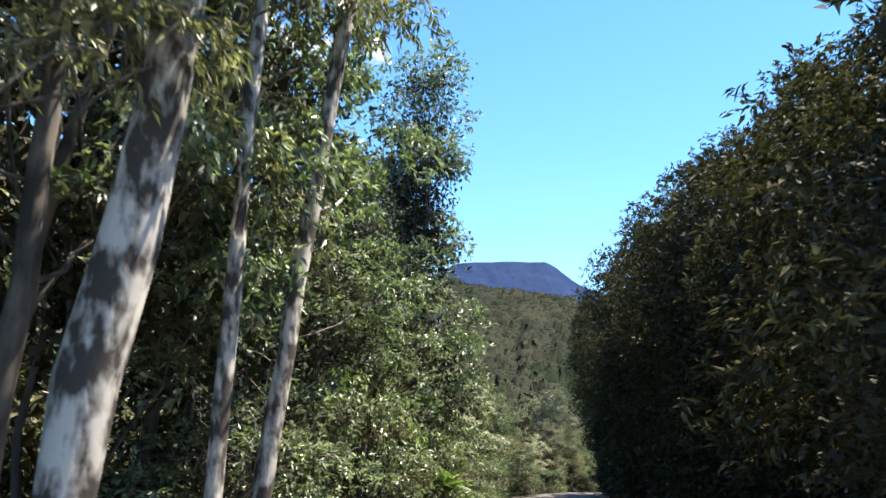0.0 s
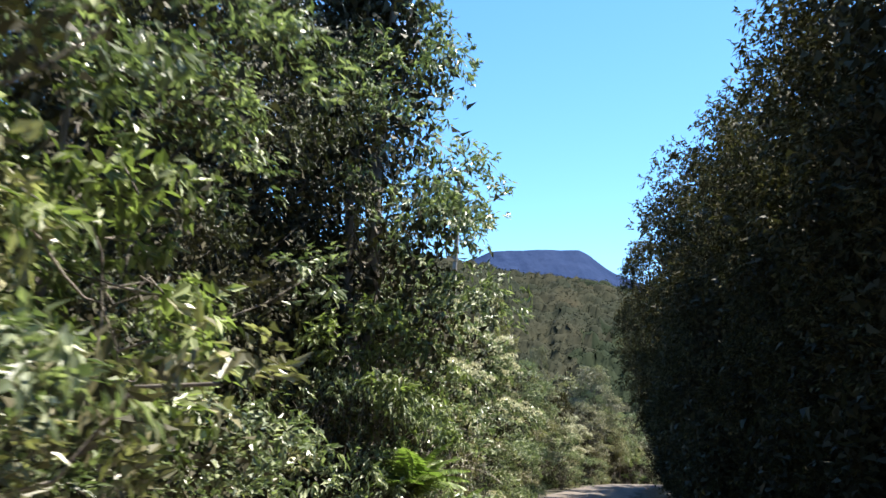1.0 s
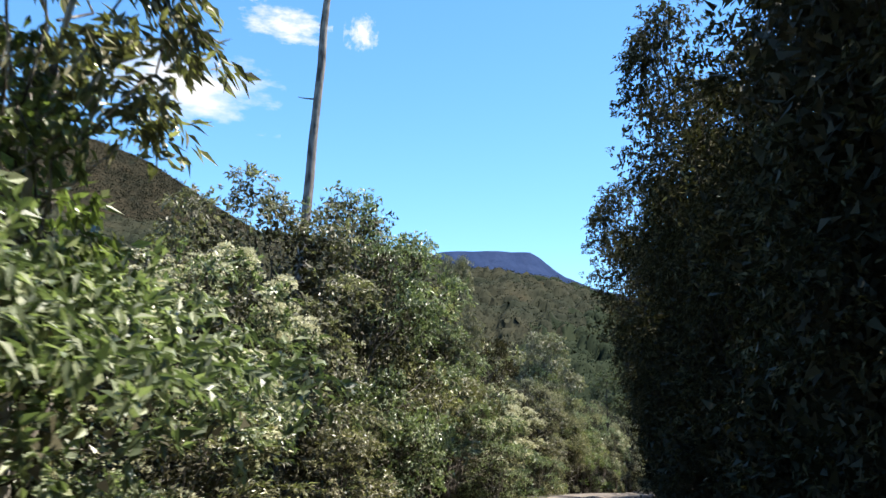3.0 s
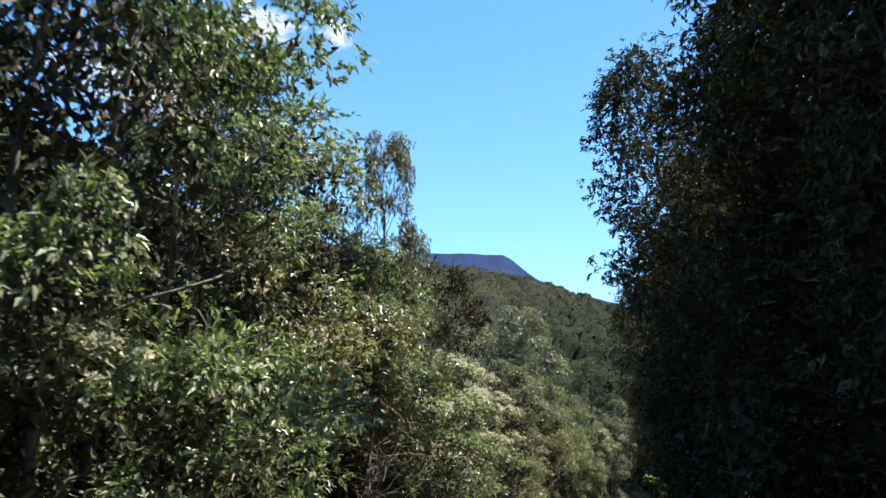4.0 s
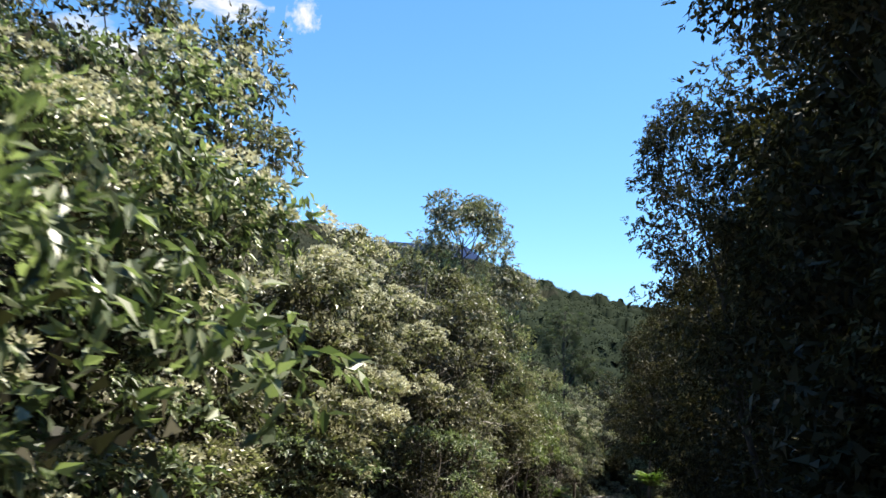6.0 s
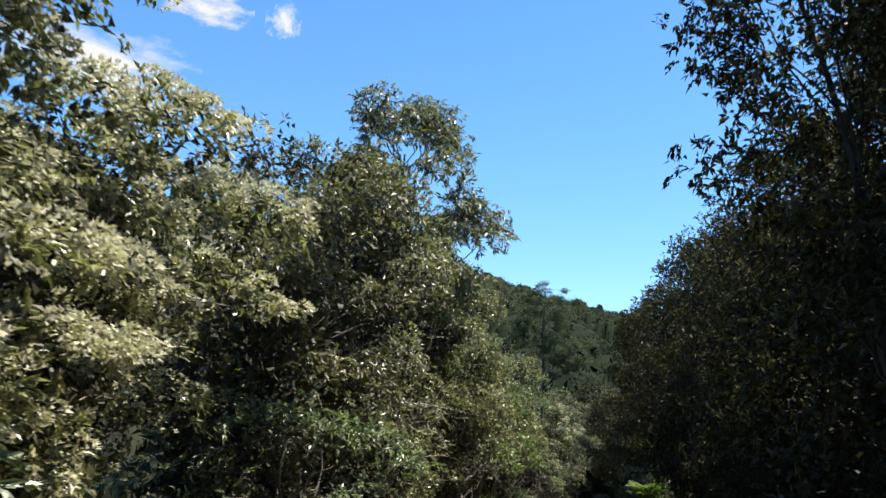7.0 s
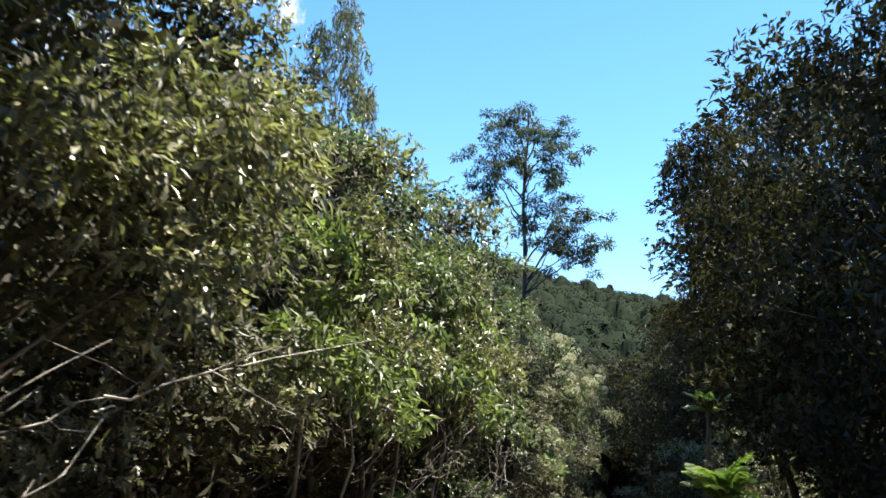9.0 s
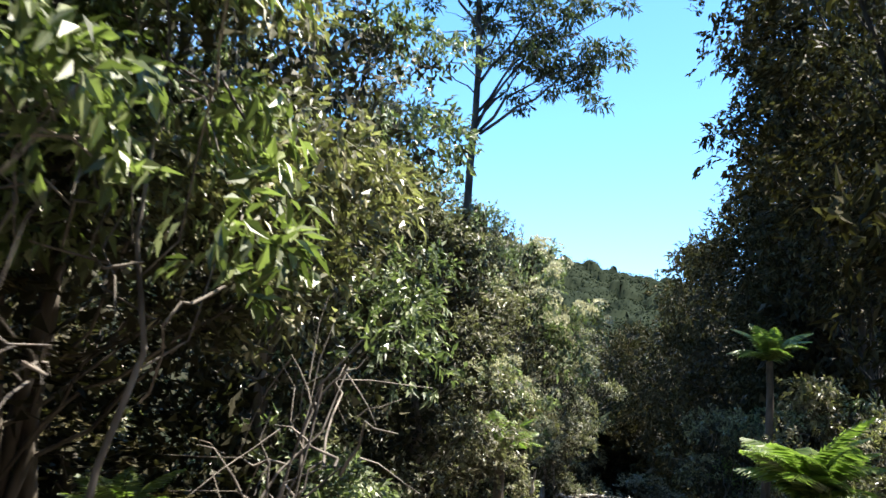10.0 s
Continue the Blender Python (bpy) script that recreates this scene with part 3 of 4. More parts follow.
# ---- tree kinds ----
PROTO = {
    "tall": [leafy_tree(s, "broadleaf_tree", 13, 2.5, lf, BARK_GREY, base=0.3, clumps=110, per=280, leaf_len=0.125, leaf_w=0.066, clump_r=0.8, trunks=2, trunk_r=0.16, profile="spire") for s, lf in ((101, LEAF_GREEN), (102, LEAF_GREEN))],
    "mid": [leafy_tree(s, "broadleaf_tree", 8, 2.4, lf, BARK_GREY, base=0.2, clumps=66, per=300, leaf_len=0.12, leaf_w=0.066, clump_r=0.68, trunks=3, trunk_r=0.10, profile=pf) for s, lf, pf in ((111, LEAF_GREEN, "round"), (112, LEAF_OLIVE, "umbrella"), (113, LEAF_GREY, "umbrella"), (114, LEAF_BROWN, "umbrella"))],
    "canopy": [leafy_tree(s, "broadleaf_tree", 8, 2.6, lf, BARK_DARK, base=2.5, clumps=56, per=300, leaf_len=0.122, leaf_w=0.068, clump_r=0.7, trunks=4, trunk_r=0.09, profile="dome") for s, lf in ((115, LEAF_GREEN), (116, LEAF_OLIVE))],
    "flower": [leafy_tree(s, "flowering_tree", 6.5, 2.3, lf, BARK_GREY, base=0.1, clumps=60, per=230, leaf_len=0.155, leaf_w=0.086, clump_r=0.7, trunks=3, trunk_r=0.09, profile=pf, blossom=bl) for s, lf, pf, bl in ((121, LEAF_GREEN, "umbrella", 0.5), (122, LEAF_GREEN, "round", 0.8), (123, LEAF_OLIVE, "umbrella", 1.0))],
    "bush": [leafy_tree(s, "shrub", 3.2, 1.8, lf, BARK_GREY, base=0.0, clumps=42, per=170, leaf_len=0.13, leaf_w=0.074, clump_r=0.6, trunks=4, trunk_r=0.05, profile="round", core=36) for s, lf in ((131, LEAF_GREEN), (132, LEAF_OLIVE), (133, LEAF_BROWN))],
    "sparse": [leafy_tree(s, "open_crowned_tree", 10, 1.9, lf, BARK_DARK, base=4.2, clumps=96, per=170, leaf_len=0.15, leaf_w=0.06, clump_r=0.55, droop=1.0, trunks=1, trunk_r=0.13, profile="round", open_=0.3, limb_every=2, core=0, limbs_apart=True, sprig=10) for s, lf in ((141, LEAF_GREY), (142, LEAF_OLIVE))],
    "over": [leafy_tree(173, "overhanging_tree", 12, 2.2, LEAF_OLIVE, BARK_DARK, base=4.2, clumps=90, per=230, leaf_len=0.16, leaf_w=0.055, clump_r=0.65, droop=1.0, trunks=1, trunk_r=0.12, lean=(1.6, 0), open_=0.2, limb_every=3, core=0, limbs_apart=True)],
    "shade": [leafy_tree(s, "dense_dark_tree", 13, 2.9, LEAF_SHADED, BARK_DEEP, base=0.0, clumps=125, per=200, leaf_len=0.15, leaf_w=0.08, clump_r=0.95, trunks=2, trunk_r=0.18, profile="column", core=110, core_size=1.25, sprig=7) for s in (151, 152)],
    "shademid": [leafy_tree(s, "dense_dark_tree", 8, 2.8, LEAF_SHADED, BARK_DEEP, base=0.0, clumps=84, per=200, leaf_len=0.15, leaf_w=0.08, clump_r=0.9, trunks=3, trunk_r=0.12, profile="round", core=130, core_size=1.0, sprig=7) for s in (153, 154)],
    "dusk": [leafy_tree(s, "dense_dark_tree", 12, 2.9, LEAF_GREEN_SHADED, BARK_DEEP, base=0.4, clumps=120, per=220, leaf_len=0.115, leaf_w=0.06, clump_r=0.85, trunks=2, trunk_r=0.16, profile="column", core=150, core_size=0.8, sprig=8) for s in (155,)],
    "lean": [leafy_tree(171, "leaning_tree", 12, 1.7, LEAF_SHADED, BARK_DEEP, base=4.5, clumps=100, per=170, leaf_len=0.15, leaf_w=0.078, clump_r=0.75, droop=0.8, trunks=1, trunk_r=0.14, lean=(3.0, 0), open_=0.1, limb_every=4, core=40, limbs_apart=True)],
    "spray": [leafy_tree(172, "leaning_sapling", 5, 0.9, LEAF_SHADED, BARK_GREY, base=3.8, clumps=28, per=70, leaf_len=0.16, leaf_w=0.06, clump_r=0.3, droop=0.6, trunks=1, trunk_r=0.05, lean=(2.0, 0), open_=0.5, limb_every=1, core=0, limbs_apart=True)],
    "lime": [leafy_tree(181, "broad_leaved_sapling", 4, 1.15, LEAF_LIME, BARK_GREY, base=2.2, clumps=34, per=150, leaf_len=0.15, leaf_w=0.085, clump_r=0.4, droop=0.9, trunks=2, trunk_r=0.035, open_=0.3, limb_every=1, core=0, limbs_apart=True, sprig=6)],
    "slim": [leafy_tree(143, "slender_tree", 7, 0.95, LEAF_OLIVE, BARK_PALE, base=4.0, clumps=44, per=150, leaf_len=0.17, leaf_w=0.075, clump_r=0.42, droop=0.9, trunks=1, trunk_r=0.085, profile="round", open_=0.3, limb_every=2, core=0, limbs_apart=True)],
    "back": [leafy_tree(s, "forest_tree", 13, 3.2, lf, BARK_DARK, base=0.0, clumps=90, per=38, leaf_len=0.34, leaf_w=0.17, clump_r=1.15, trunks=2, trunk_r=0.18, profile="column", core=20, core_size=2.4) for s, lf in ((161, LEAF_SHADED), (162, LEAF_OLIVE))],
}
KIND_H = {"tall": 13, "mid": 8, "flower": 6.5, "bush": 3.2, "sparse": 10, "shade": 13, "shademid": 8, "back": 13, "lean": 12, "spray": 5, "over": 12, "canopy": 8, "lime": 4, "slim": 7, "dusk": 12}
LABELS = {"tall": ("tall dense broadleaf tree with sunlit green foliage", "tree"), "mid": ("bushy many-stemmed tree leafy down to the ground", "tree"),
          "flower": ("leafy tree with cream flower heads in sun", "tree"), "bush": ("low leafy roadside shrub", "shrub"),
          "sparse": ("slender open-crowned tree with drooping leaves", "tree"), "shade": ("tall dense roadside tree with deep shade in its leaf colour", "tree"),
          "shademid": ("bushy roadside tree with shade in its leaf colour", "tree"), "back": ("dense forest tree standing behind the roadside row", "tree"),
          "slim": ("slender pale-stemmed tree with a small leafy crown", "tree"),
          "dusk": ("dense green tree with shade painted into its leaf colour", "tree"),
          "lime": ("thin sapling with large light-green leaves in sun", "tree"),
          "lean": ("dark tree leaning out over the road", "tree"), "canopy": ("spreading tree with bare dark stems under its crown", "tree"), "over": ("dark-stemmed tree with drooping leaves over the verge", "tree"), "spray": ("thin sapling with drooping dark leaves leaning over the road", "tree")}
used = set()
place_rng = np.random.default_rng(77)


def plant(kind, which, y, off, h, wide=1.0, x=None, turn=None):
    """A tree of a kind at a place along the road: y, metres right of the road's line, height."""
    proto = PROTO[kind][which % len(PROTO[kind])]
    px = float(road_x(y)) + off if x is None else x
    s = h / KIND_H[kind]
    sw = wide * (0.5 + 0.5 * s)
    turn = place_rng.uniform(-0.75, 0.75) + (math.pi if px > road_x(min(y, 190)) else 0) if turn is None else turn
    m = Matrix.Translation((px, y, float(ground_z(px, y)) - 0.05)) @ Matrix.Rotation(turn, 4, "Z") @ Matrix.Diagonal((sw, sw, s, 1))
    if proto.name not in used:
        used.add(proto.name)
        proto.matrix_world = m
        ob = proto
    else:
        ob = copy_thing(proto, m @ Matrix.Diagonal((*(1 / c for c in proto.scale), 1)))
    tagged(ob, *LABELS[kind], group="roadside trees")
    return ob


# nearest rows: kind, variant, y, offset, height, width
# left side, first bend
for row in (
    ("over", 0, 5.0, -4.2, 12, 1.0, None, 0.2), ("over", 0, 8.5, -5.4, 13, 1.1, None, 0.6), ("canopy", 0, 11.4, -5.5, 10.5, 1.0), ("over", 0, 12.5, -5.2, 13, 1.0, None, -0.1),
    ("mid", 0, 13.5, -4.8, 9, 1.0), ("mid", 0, 17, -4.5, 6.5, 1.0), ("mid", 0, 20.5, -4.5, 6.0, 0.95),
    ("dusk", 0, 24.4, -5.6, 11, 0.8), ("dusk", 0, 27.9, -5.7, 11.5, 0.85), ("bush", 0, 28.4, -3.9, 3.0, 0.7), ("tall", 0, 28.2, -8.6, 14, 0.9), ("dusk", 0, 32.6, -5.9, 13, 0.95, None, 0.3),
):
    plant(*row)
# left side, open stretch
for row in (
    ("tall", 1, 30.8, -4.25, 16, 1.05), ("mid", 0, 36, -5.6, 7.0, 0.9, None, -0.2), ("flower", 1, 38.6, -5.5, 7.3, 0.95), ("flower", 1, 43.5, -6.1, 6.2, 1.0, None, 0.4), ("flower", 1, 42, -4.2, 5.9, 1.0), ("bush", 0, 45.5, -6.0, 4.2, 1.0),
    ("flower", 1, 49, -4.8, 3.2, 0.9), ("slim", 0, 46.3, 0, 7.1, 1.0, 1.7), ("bush", 0, 46.6, -4.1, 3.0, 1.0), ("bush", 0, 43.6, -3.5, 2.6, 0.85), ("flower", 1, 52.5, -5.0, 4.5, 0.85), ("mid", 2, 57.5, -4.9, 6.7, 0.95),
    ("mid", 0, 60.2, -4.3, 7.4, 0.85, None, 0.1), ("flower", 1, 61, -5.9, 5.0, 0.95),
):
    plant(*row)
# left side, middle
for row in (
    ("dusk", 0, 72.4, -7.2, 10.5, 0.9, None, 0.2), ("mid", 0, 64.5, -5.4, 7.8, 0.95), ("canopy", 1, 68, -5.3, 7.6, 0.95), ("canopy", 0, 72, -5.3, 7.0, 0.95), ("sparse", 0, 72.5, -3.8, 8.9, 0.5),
    ("spray", 0, 74.4, -4.4, 6.1, 0.75, None, 0.05), ("canopy", 1, 76, -5.5, 7.6, 0.95), ("flower", 0, 80, -5.1, 5.0, 1.0), ("flower", 0, 84, -5.0, 5.5, 1.0),
    ("mid", 0, 86.5, -8.1, 8.1, 0.9, None, 0.3), ("mid", 2, 88, -5.8, 7.9, 0.9),
):
    plant(*row)
# left side, far stretch
for row in (
    ("flower", 2, 92.2, -5.9, 5.7, 1.0), ("flower", 2, 94.5, -5.8, 4.9, 1.0), ("mid", 3, 100.5, -5.0, 7.2, 1.0), ("flower", 2, 97.5, -7.9, 6.7, 0.95), ("mid", 2, 104, -4.9, 7.6, 1.0),
    ("mid", 1, 108.5, -4.9, 8.0, 0.95), ("canopy", 0, 111.2, -6.3, 9.8, 0.9), ("canopy", 1, 113.4, -5.3, 8.2, 0.95), ("mid", 2, 116.5, -5.2, 7.4, 0.95),
    ("canopy", 1, 119.8, -5.4, 7.2, 0.95),
):
    plant(*row)
# left side, last bend
for row in (
    ("canopy", 0, 123, -5.4, 7.4, 1.0), ("canopy", 1, 125.3, -5.0, 8.0, 1.0), ("mid", 0, 128.4, -4.3, 8.2, 0.92), ("mid", 2, 130.3, -2.7, 5.2, 0.85),
    ("mid", 2, 135, -5.5, 8.6, 0.85), ("flower", 1, 136, -2.6, 6.0, 0.8), ("mid", 3, 141, -2.7, 6.5, 0.8), ("mid", 0, 141, -5.4, 9, 0.9),
    ("mid", 3, 146, -5.2, 9, 0.9), ("mid", 2, 150, -5, 10.5, 0.95), ("mid", 1, 157, -5, 10, 1.0), ("mid", 2, 165, -5, 10, 1.0),
):
    plant(*row)
plant("sparse", 0, 110.2, -5.5, 12.0, 1.25)  # tall open crowns behind the row
plant("sparse", 1, 131.7, 0, 15, 0.6, 17.8)
# second row on the left
for k, (y, h) in enumerate([(4, 11), (8.5, 11), (12, 12), (15.5, 11), (19.5, 3.5), (23.5, 3.5), (33, 10), (37, 8), (64, 6.5), (73, 7), (80.5, 7.5), (85, 5.5), (90, 5), (95.5, 5), (101, 5), (108, 7.5), (113, 8), (117.5, 10.5), (122, 10.5), (127, 9.5), (132, 9), (141, 7.5), (153, 8)]):
    plant("back", 1, y, -9.5, h + 2, 0.95)
# low shrubs along the left verge
for k, y in enumerate(np.arange(11.5, 150, 5.6)):
    if not (22 < y < 30 or 33 < y < 42 or 64 < y < 78 or 86 < y < 129):
        plant("bush", k, float(y), -3.6 + 0.5 * math.sin(k * 1.7), 2.2 + 0.7 * math.sin(k * 2.3), 0.9)
for k, (y, off, h) in enumerate([(31.8, -3.7, 2.6), (35.6, -3.7, 2.8), (39.2, -3.9, 2.6), (98.5, -3.9, 2.4), (102.5, -3.8, 2.2)]):
    plant("bush", k, y, off, h, 0.85)
# right of the road
# right side, first bend
for row in (
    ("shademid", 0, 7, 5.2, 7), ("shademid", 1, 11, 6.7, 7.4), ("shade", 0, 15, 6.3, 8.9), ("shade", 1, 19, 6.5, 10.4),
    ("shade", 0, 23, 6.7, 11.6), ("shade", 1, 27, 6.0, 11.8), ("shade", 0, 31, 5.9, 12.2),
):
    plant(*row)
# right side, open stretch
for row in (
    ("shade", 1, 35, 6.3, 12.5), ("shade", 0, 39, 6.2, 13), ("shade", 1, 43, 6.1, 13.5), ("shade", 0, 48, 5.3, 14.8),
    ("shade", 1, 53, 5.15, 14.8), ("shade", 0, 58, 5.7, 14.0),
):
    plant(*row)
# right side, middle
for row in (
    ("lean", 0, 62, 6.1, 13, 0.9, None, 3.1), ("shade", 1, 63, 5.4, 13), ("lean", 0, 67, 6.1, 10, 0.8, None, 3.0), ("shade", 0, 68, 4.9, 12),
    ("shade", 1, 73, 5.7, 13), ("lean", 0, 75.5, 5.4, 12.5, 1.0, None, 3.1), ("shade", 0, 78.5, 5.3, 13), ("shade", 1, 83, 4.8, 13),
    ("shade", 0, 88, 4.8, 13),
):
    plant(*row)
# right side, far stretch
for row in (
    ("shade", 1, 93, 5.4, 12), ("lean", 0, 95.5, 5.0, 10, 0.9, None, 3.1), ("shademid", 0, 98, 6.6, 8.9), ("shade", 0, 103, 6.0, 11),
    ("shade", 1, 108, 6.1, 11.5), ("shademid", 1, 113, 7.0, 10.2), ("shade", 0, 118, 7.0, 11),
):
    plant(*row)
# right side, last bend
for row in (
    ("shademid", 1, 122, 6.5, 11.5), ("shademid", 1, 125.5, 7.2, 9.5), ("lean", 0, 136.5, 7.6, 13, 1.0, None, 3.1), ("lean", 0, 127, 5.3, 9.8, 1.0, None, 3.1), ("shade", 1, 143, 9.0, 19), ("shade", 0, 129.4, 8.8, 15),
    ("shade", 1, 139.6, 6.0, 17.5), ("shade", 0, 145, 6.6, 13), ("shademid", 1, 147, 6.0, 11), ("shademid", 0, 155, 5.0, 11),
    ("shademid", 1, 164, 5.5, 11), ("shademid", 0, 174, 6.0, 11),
):
    plant(*row)
# unseen row behind the right-hand trees, added to block light and sky gaps
for y in (8, 16, 24, 32, 40, 48, 56, 64, 72, 80, 88, 96, 104, 112, 120, 147, 156):
    plant("back", 0, y, 9.8, 12.5, 1.15)
# undergrowth behind the bare stems
for k, (y, off) in enumerate([(23.5, -5.6), (26.3, -6.0), (29, -5.8), (30.5, -7.2), (33.5, -6.4), (35.5, -7.4), (65.5, -6.0), (68.5, -6.4), (71.5, -6.0), (74.5, -6.3), (77.5, -6.0), (38, -6.0), (92, -6.0), (109.5, -6.2), (113, -6.2), (118, -6.0), (121, -6.3), (124, -6.2), (127.5, -6.2)]):
    if y > 117 or 60 < y < 80:
        # shrunken forest trees; their dark leaf colour paints the understorey's shade
        plant("back", 0, y, off + 0.3, 3.2 + 0.3 * (k % 3), 0.8)
    else:
        plant("bush", k, y, off, 2.3 + 0.3 * (k % 3), 1.1)
# shrubs round the ferns on the right
for k, (x, y, h) in enumerate([(31.6, 132.2, 2.4), (31.6, 134.2, 3.2), (33.2, 136.8, 3.4), (31.2, 138.2, 3.0), (28.6, 136.4, 1.4)]):
    plant("bush", k + 1, y, 0, h, 0.9, x)
# light-green saplings at the verge
for x, y, h, turn in ((18.3, 117.9, 4.1, None), (19.9, 122.8, 5.0, None), (-1.5, 19.0, 3.4, None), (-0.3, 29.3, 3.8, 0.5), (0.9, 46.2, 4.0, -0.4)):
    plant("lime", 0, y, 0, h, 1.0, x, turn)
# trees closing the bend ahead
for k, (x, y, h) in enumerate([(38, 176, 11), (43, 182, 12), (48, 178, 12), (34, 183, 11), (54, 186, 13), (30, 176, 10), (60, 180, 13), (41, 192, 13), (66, 190, 14)]):
    # beyond x 40 the bend's deep shade comes from the darkened leaf colour
    plant("shademid" if x > 40 else "mid", 2 if k % 2 else 1, y, 0, h, 1.1, x)


fill = np.random.default_rng(91)
for k in range(46):
    a, r = radians(fill.uniform(5, 21)), fill.uniform(178, 250)
    x, y = r * math.sin(a), r * math.cos(a)
    plant("back", int(fill.uniform(0, 1) > 0.6), y, 0, fill.uniform(10, 16), 1.2, x)


# ---- single trees ----
def pole_tree(name, x, y, height, radius, bark, lean, seed, label, stubs=5):
    """A bare standing trunk with a broken top and branch stubs."""
    rng = np.random.default_rng(seed)
    root = new(name)
    root.location = (x, y, float(ground_z(x, y)) - 0.1)
    line = bent(rng, (0, 0, -0.3), (lean[0] * height, lean[1] * height, height), 16, 0.035)
    v, f = tube(line, np.linspace(radius, radius * 0.55, 16) * np.where(np.arange(16) == 0, 1.35, 1), 12, rng)
    v[-12:, 2] += rng.uniform(-2.1, 1.5, 12) * radius
    part("trunk", mesh_from("trunk", v, f, bark, True), root)
    for k in range(stubs):
        i = rng.integers(5, 15)
        a = rng.uniform(0, 6.28)
        n = rng.uniform(0.4, 1.1)
        end = line[i] + np.array([math.cos(a) * n, math.sin(a) * n, rng.uniform(0.1, 0.8)])
        v, f = tube(bent(rng, line[i], end, 5, 0.05), np.linspace(radius * 0.2, 0.012, 5), 5, rng)
        part("branch_stub", mesh_from("branch_stub", v, f, bark, True), root)
    tagged(root, label, "tree", kind="")
    return root


pole_tree("dead_tree", -0.5, 72.2, 22.3, 0.24, BARK_GREY, (0.02, 0.01), 31, "tall dead dark-grey tree trunk with a snapped top")
pole_tree("gum_tree_trunk", -2.74, 5.8, 13, 0.22, BARK_PALE, (0.15, 0.02), 32, "pale mottled gum tree trunk leaning over the verge", 4)
pole_tree("gum_tree_trunk", -2.15, 8.8, 12, 0.095, BARK_PALE, (0.015, 0.02), 33, "slender pale gum tree trunk with dark patches", 6)
pole_tree("gum_tree_trunk", -2.1, 9.9, 12, 0.12, BARK_PALE, (0.11, 0.03), 34, "slender pale gum tree trunk leaning over the verge", 6)
pole_tree("gum_tree_trunk", -3.6, 7.2, 13, 0.12, BARK_DARK, (0.03, 0.0), 35, "dark straight tree trunk among roadside foliage", 6)

pole_tree("gum_tree_trunk", 5.3, 80.4, 4.7, 0.07, BARK_PALE, (0.42, 0.0), 36, "pale slanting tree stem among roadside leaves", 3)
pole_tree("gum_tree_trunk", 4.1, 64.2, 3.1, 0.05, BARK_PALE, (0.16, 0.02), 37, "pale slender stem among roadside leaves", 4)


def thin_wattle(x, y, height, seed):
    """A tall thin tree: a long bare stem, thin limbs, and flat tufts of fine leaves."""
    rng = np.random.default_rng(seed)
    root = new("wattle_tree")
    root.location = (x, y, float(ground_z(x, y)) - 0.1)
    line = bent(rng, (0, 0, -0.2), (0.12, 0.2, height * 0.97), 18, 0.05)
    v, f = tube(line, np.linspace(0.10, 0.025, 18), 9, rng)
    part("trunk", mesh_from("trunk", v, f, BARK_DARK, True), root)
    tufts = [(0.99, 0.2, 1.0, 0.55), (0.97, 0.7, 2.9, 0.5), (0.965, 0.7, 0.2, 0.55), (0.94, 1.0, 3.3, 0.5), (0.93, 1.2, 0.1, 0.5), (0.92, 0.5, 4.6, 0.55), (0.90, 1.0, 1.4, 0.5), (0.88, 1.3, 2.9, 0.5), (0.88, 0.9, 5.7, 0.5),
             (0.84, 1.2, 3.5, 0.45), (0.84, 0.7, 0.1, 0.4), (0.80, 1.0, 2.7, 0.35), (0.78, 0.9, 0.2, 0.4), (0.76, 1.5, 6.0, 0.5), (0.74, 1.0, 0.9, 0.45), (0.73, 2.1, 0.1, 0.5), (0.71, 1.5, 5.9, 0.45), (0.69, 2.4, 6.2, 0.45), (0.68, 1.2, 0.4, 0.4), (0.66, 2.0, 0.1, 0.4)]
    leaves = []
    for u, out, ang, size in tufts:
        c = np.array([np.interp(u, np.linspace(0, 1, 18), line[:, q]) for q in range(3)])
        c[:2] += out * (0.82 if u < 0.8 else 0.92) * np.array([math.cos(ang), math.sin(ang)])
        u0 = max(0.56, u - 0.05 - out * 0.05)
        b = np.array([np.interp(u0, np.linspace(0, 1, 18), line[:, q]) for q in range(3)])
        limb = [tube(bent(rng, b, c, 7, 0.06, 0.16), np.linspace(0.030, 0.007, 7), 5, rng)]
        for k in range(9):
            cc = c + (b - c) * rng.uniform(0, 0.4) * (k > 5) + rng.normal(0, size * 0.8, 3) * np.array([1, 1, 0.55])
            limb.append(tube(bent(rng, c, cc, 3, 0.02), np.linspace(0.009, 0.004, 3), 3))
            n = 90
            o = unit(rng.normal(0, 1, (n, 3)))
            p = cc + o * rng.uniform(0.04, 0.24, (n, 1)) * np.array([1, 1, 0.5])
            leaves.append(leaf_arrays(rng, p, unit(o + rng.normal(0, 0.5, (n, 3)) + np.array([0, 0, -0.4])), unit(rng.normal(0, 0.5, (n, 3)) + np.array([0, 0, 1])), 0.12, 0.04))
        v, f = join(limb)
        part("limb", mesh_from("limb", v, f, BARK_DARK, True), root)
    for k in range(14):
        u = rng.uniform(0.45, 0.8)
        b = np.array([np.interp(u, np.linspace(0, 1, 18), line[:, q]) for q in range(3)])
        a = rng.uniform(0, 6.28)
        e = b + np.array([math.cos(a), math.sin(a), rng.uniform(-0.3, 0.7)]) * rng.uniform(0.5, 1.4)
        v, f = tube(bent(rng, b, e, 6, 0.07), np.linspace(0.014, 0.004, 6), 4)
        part("twig", mesh_from("twig", v, f, BARK_DARK, True), root)
    v, f = join(leaves)
    part("crown", mesh_from("crown", v, f, LEAF_WATTLE), root)
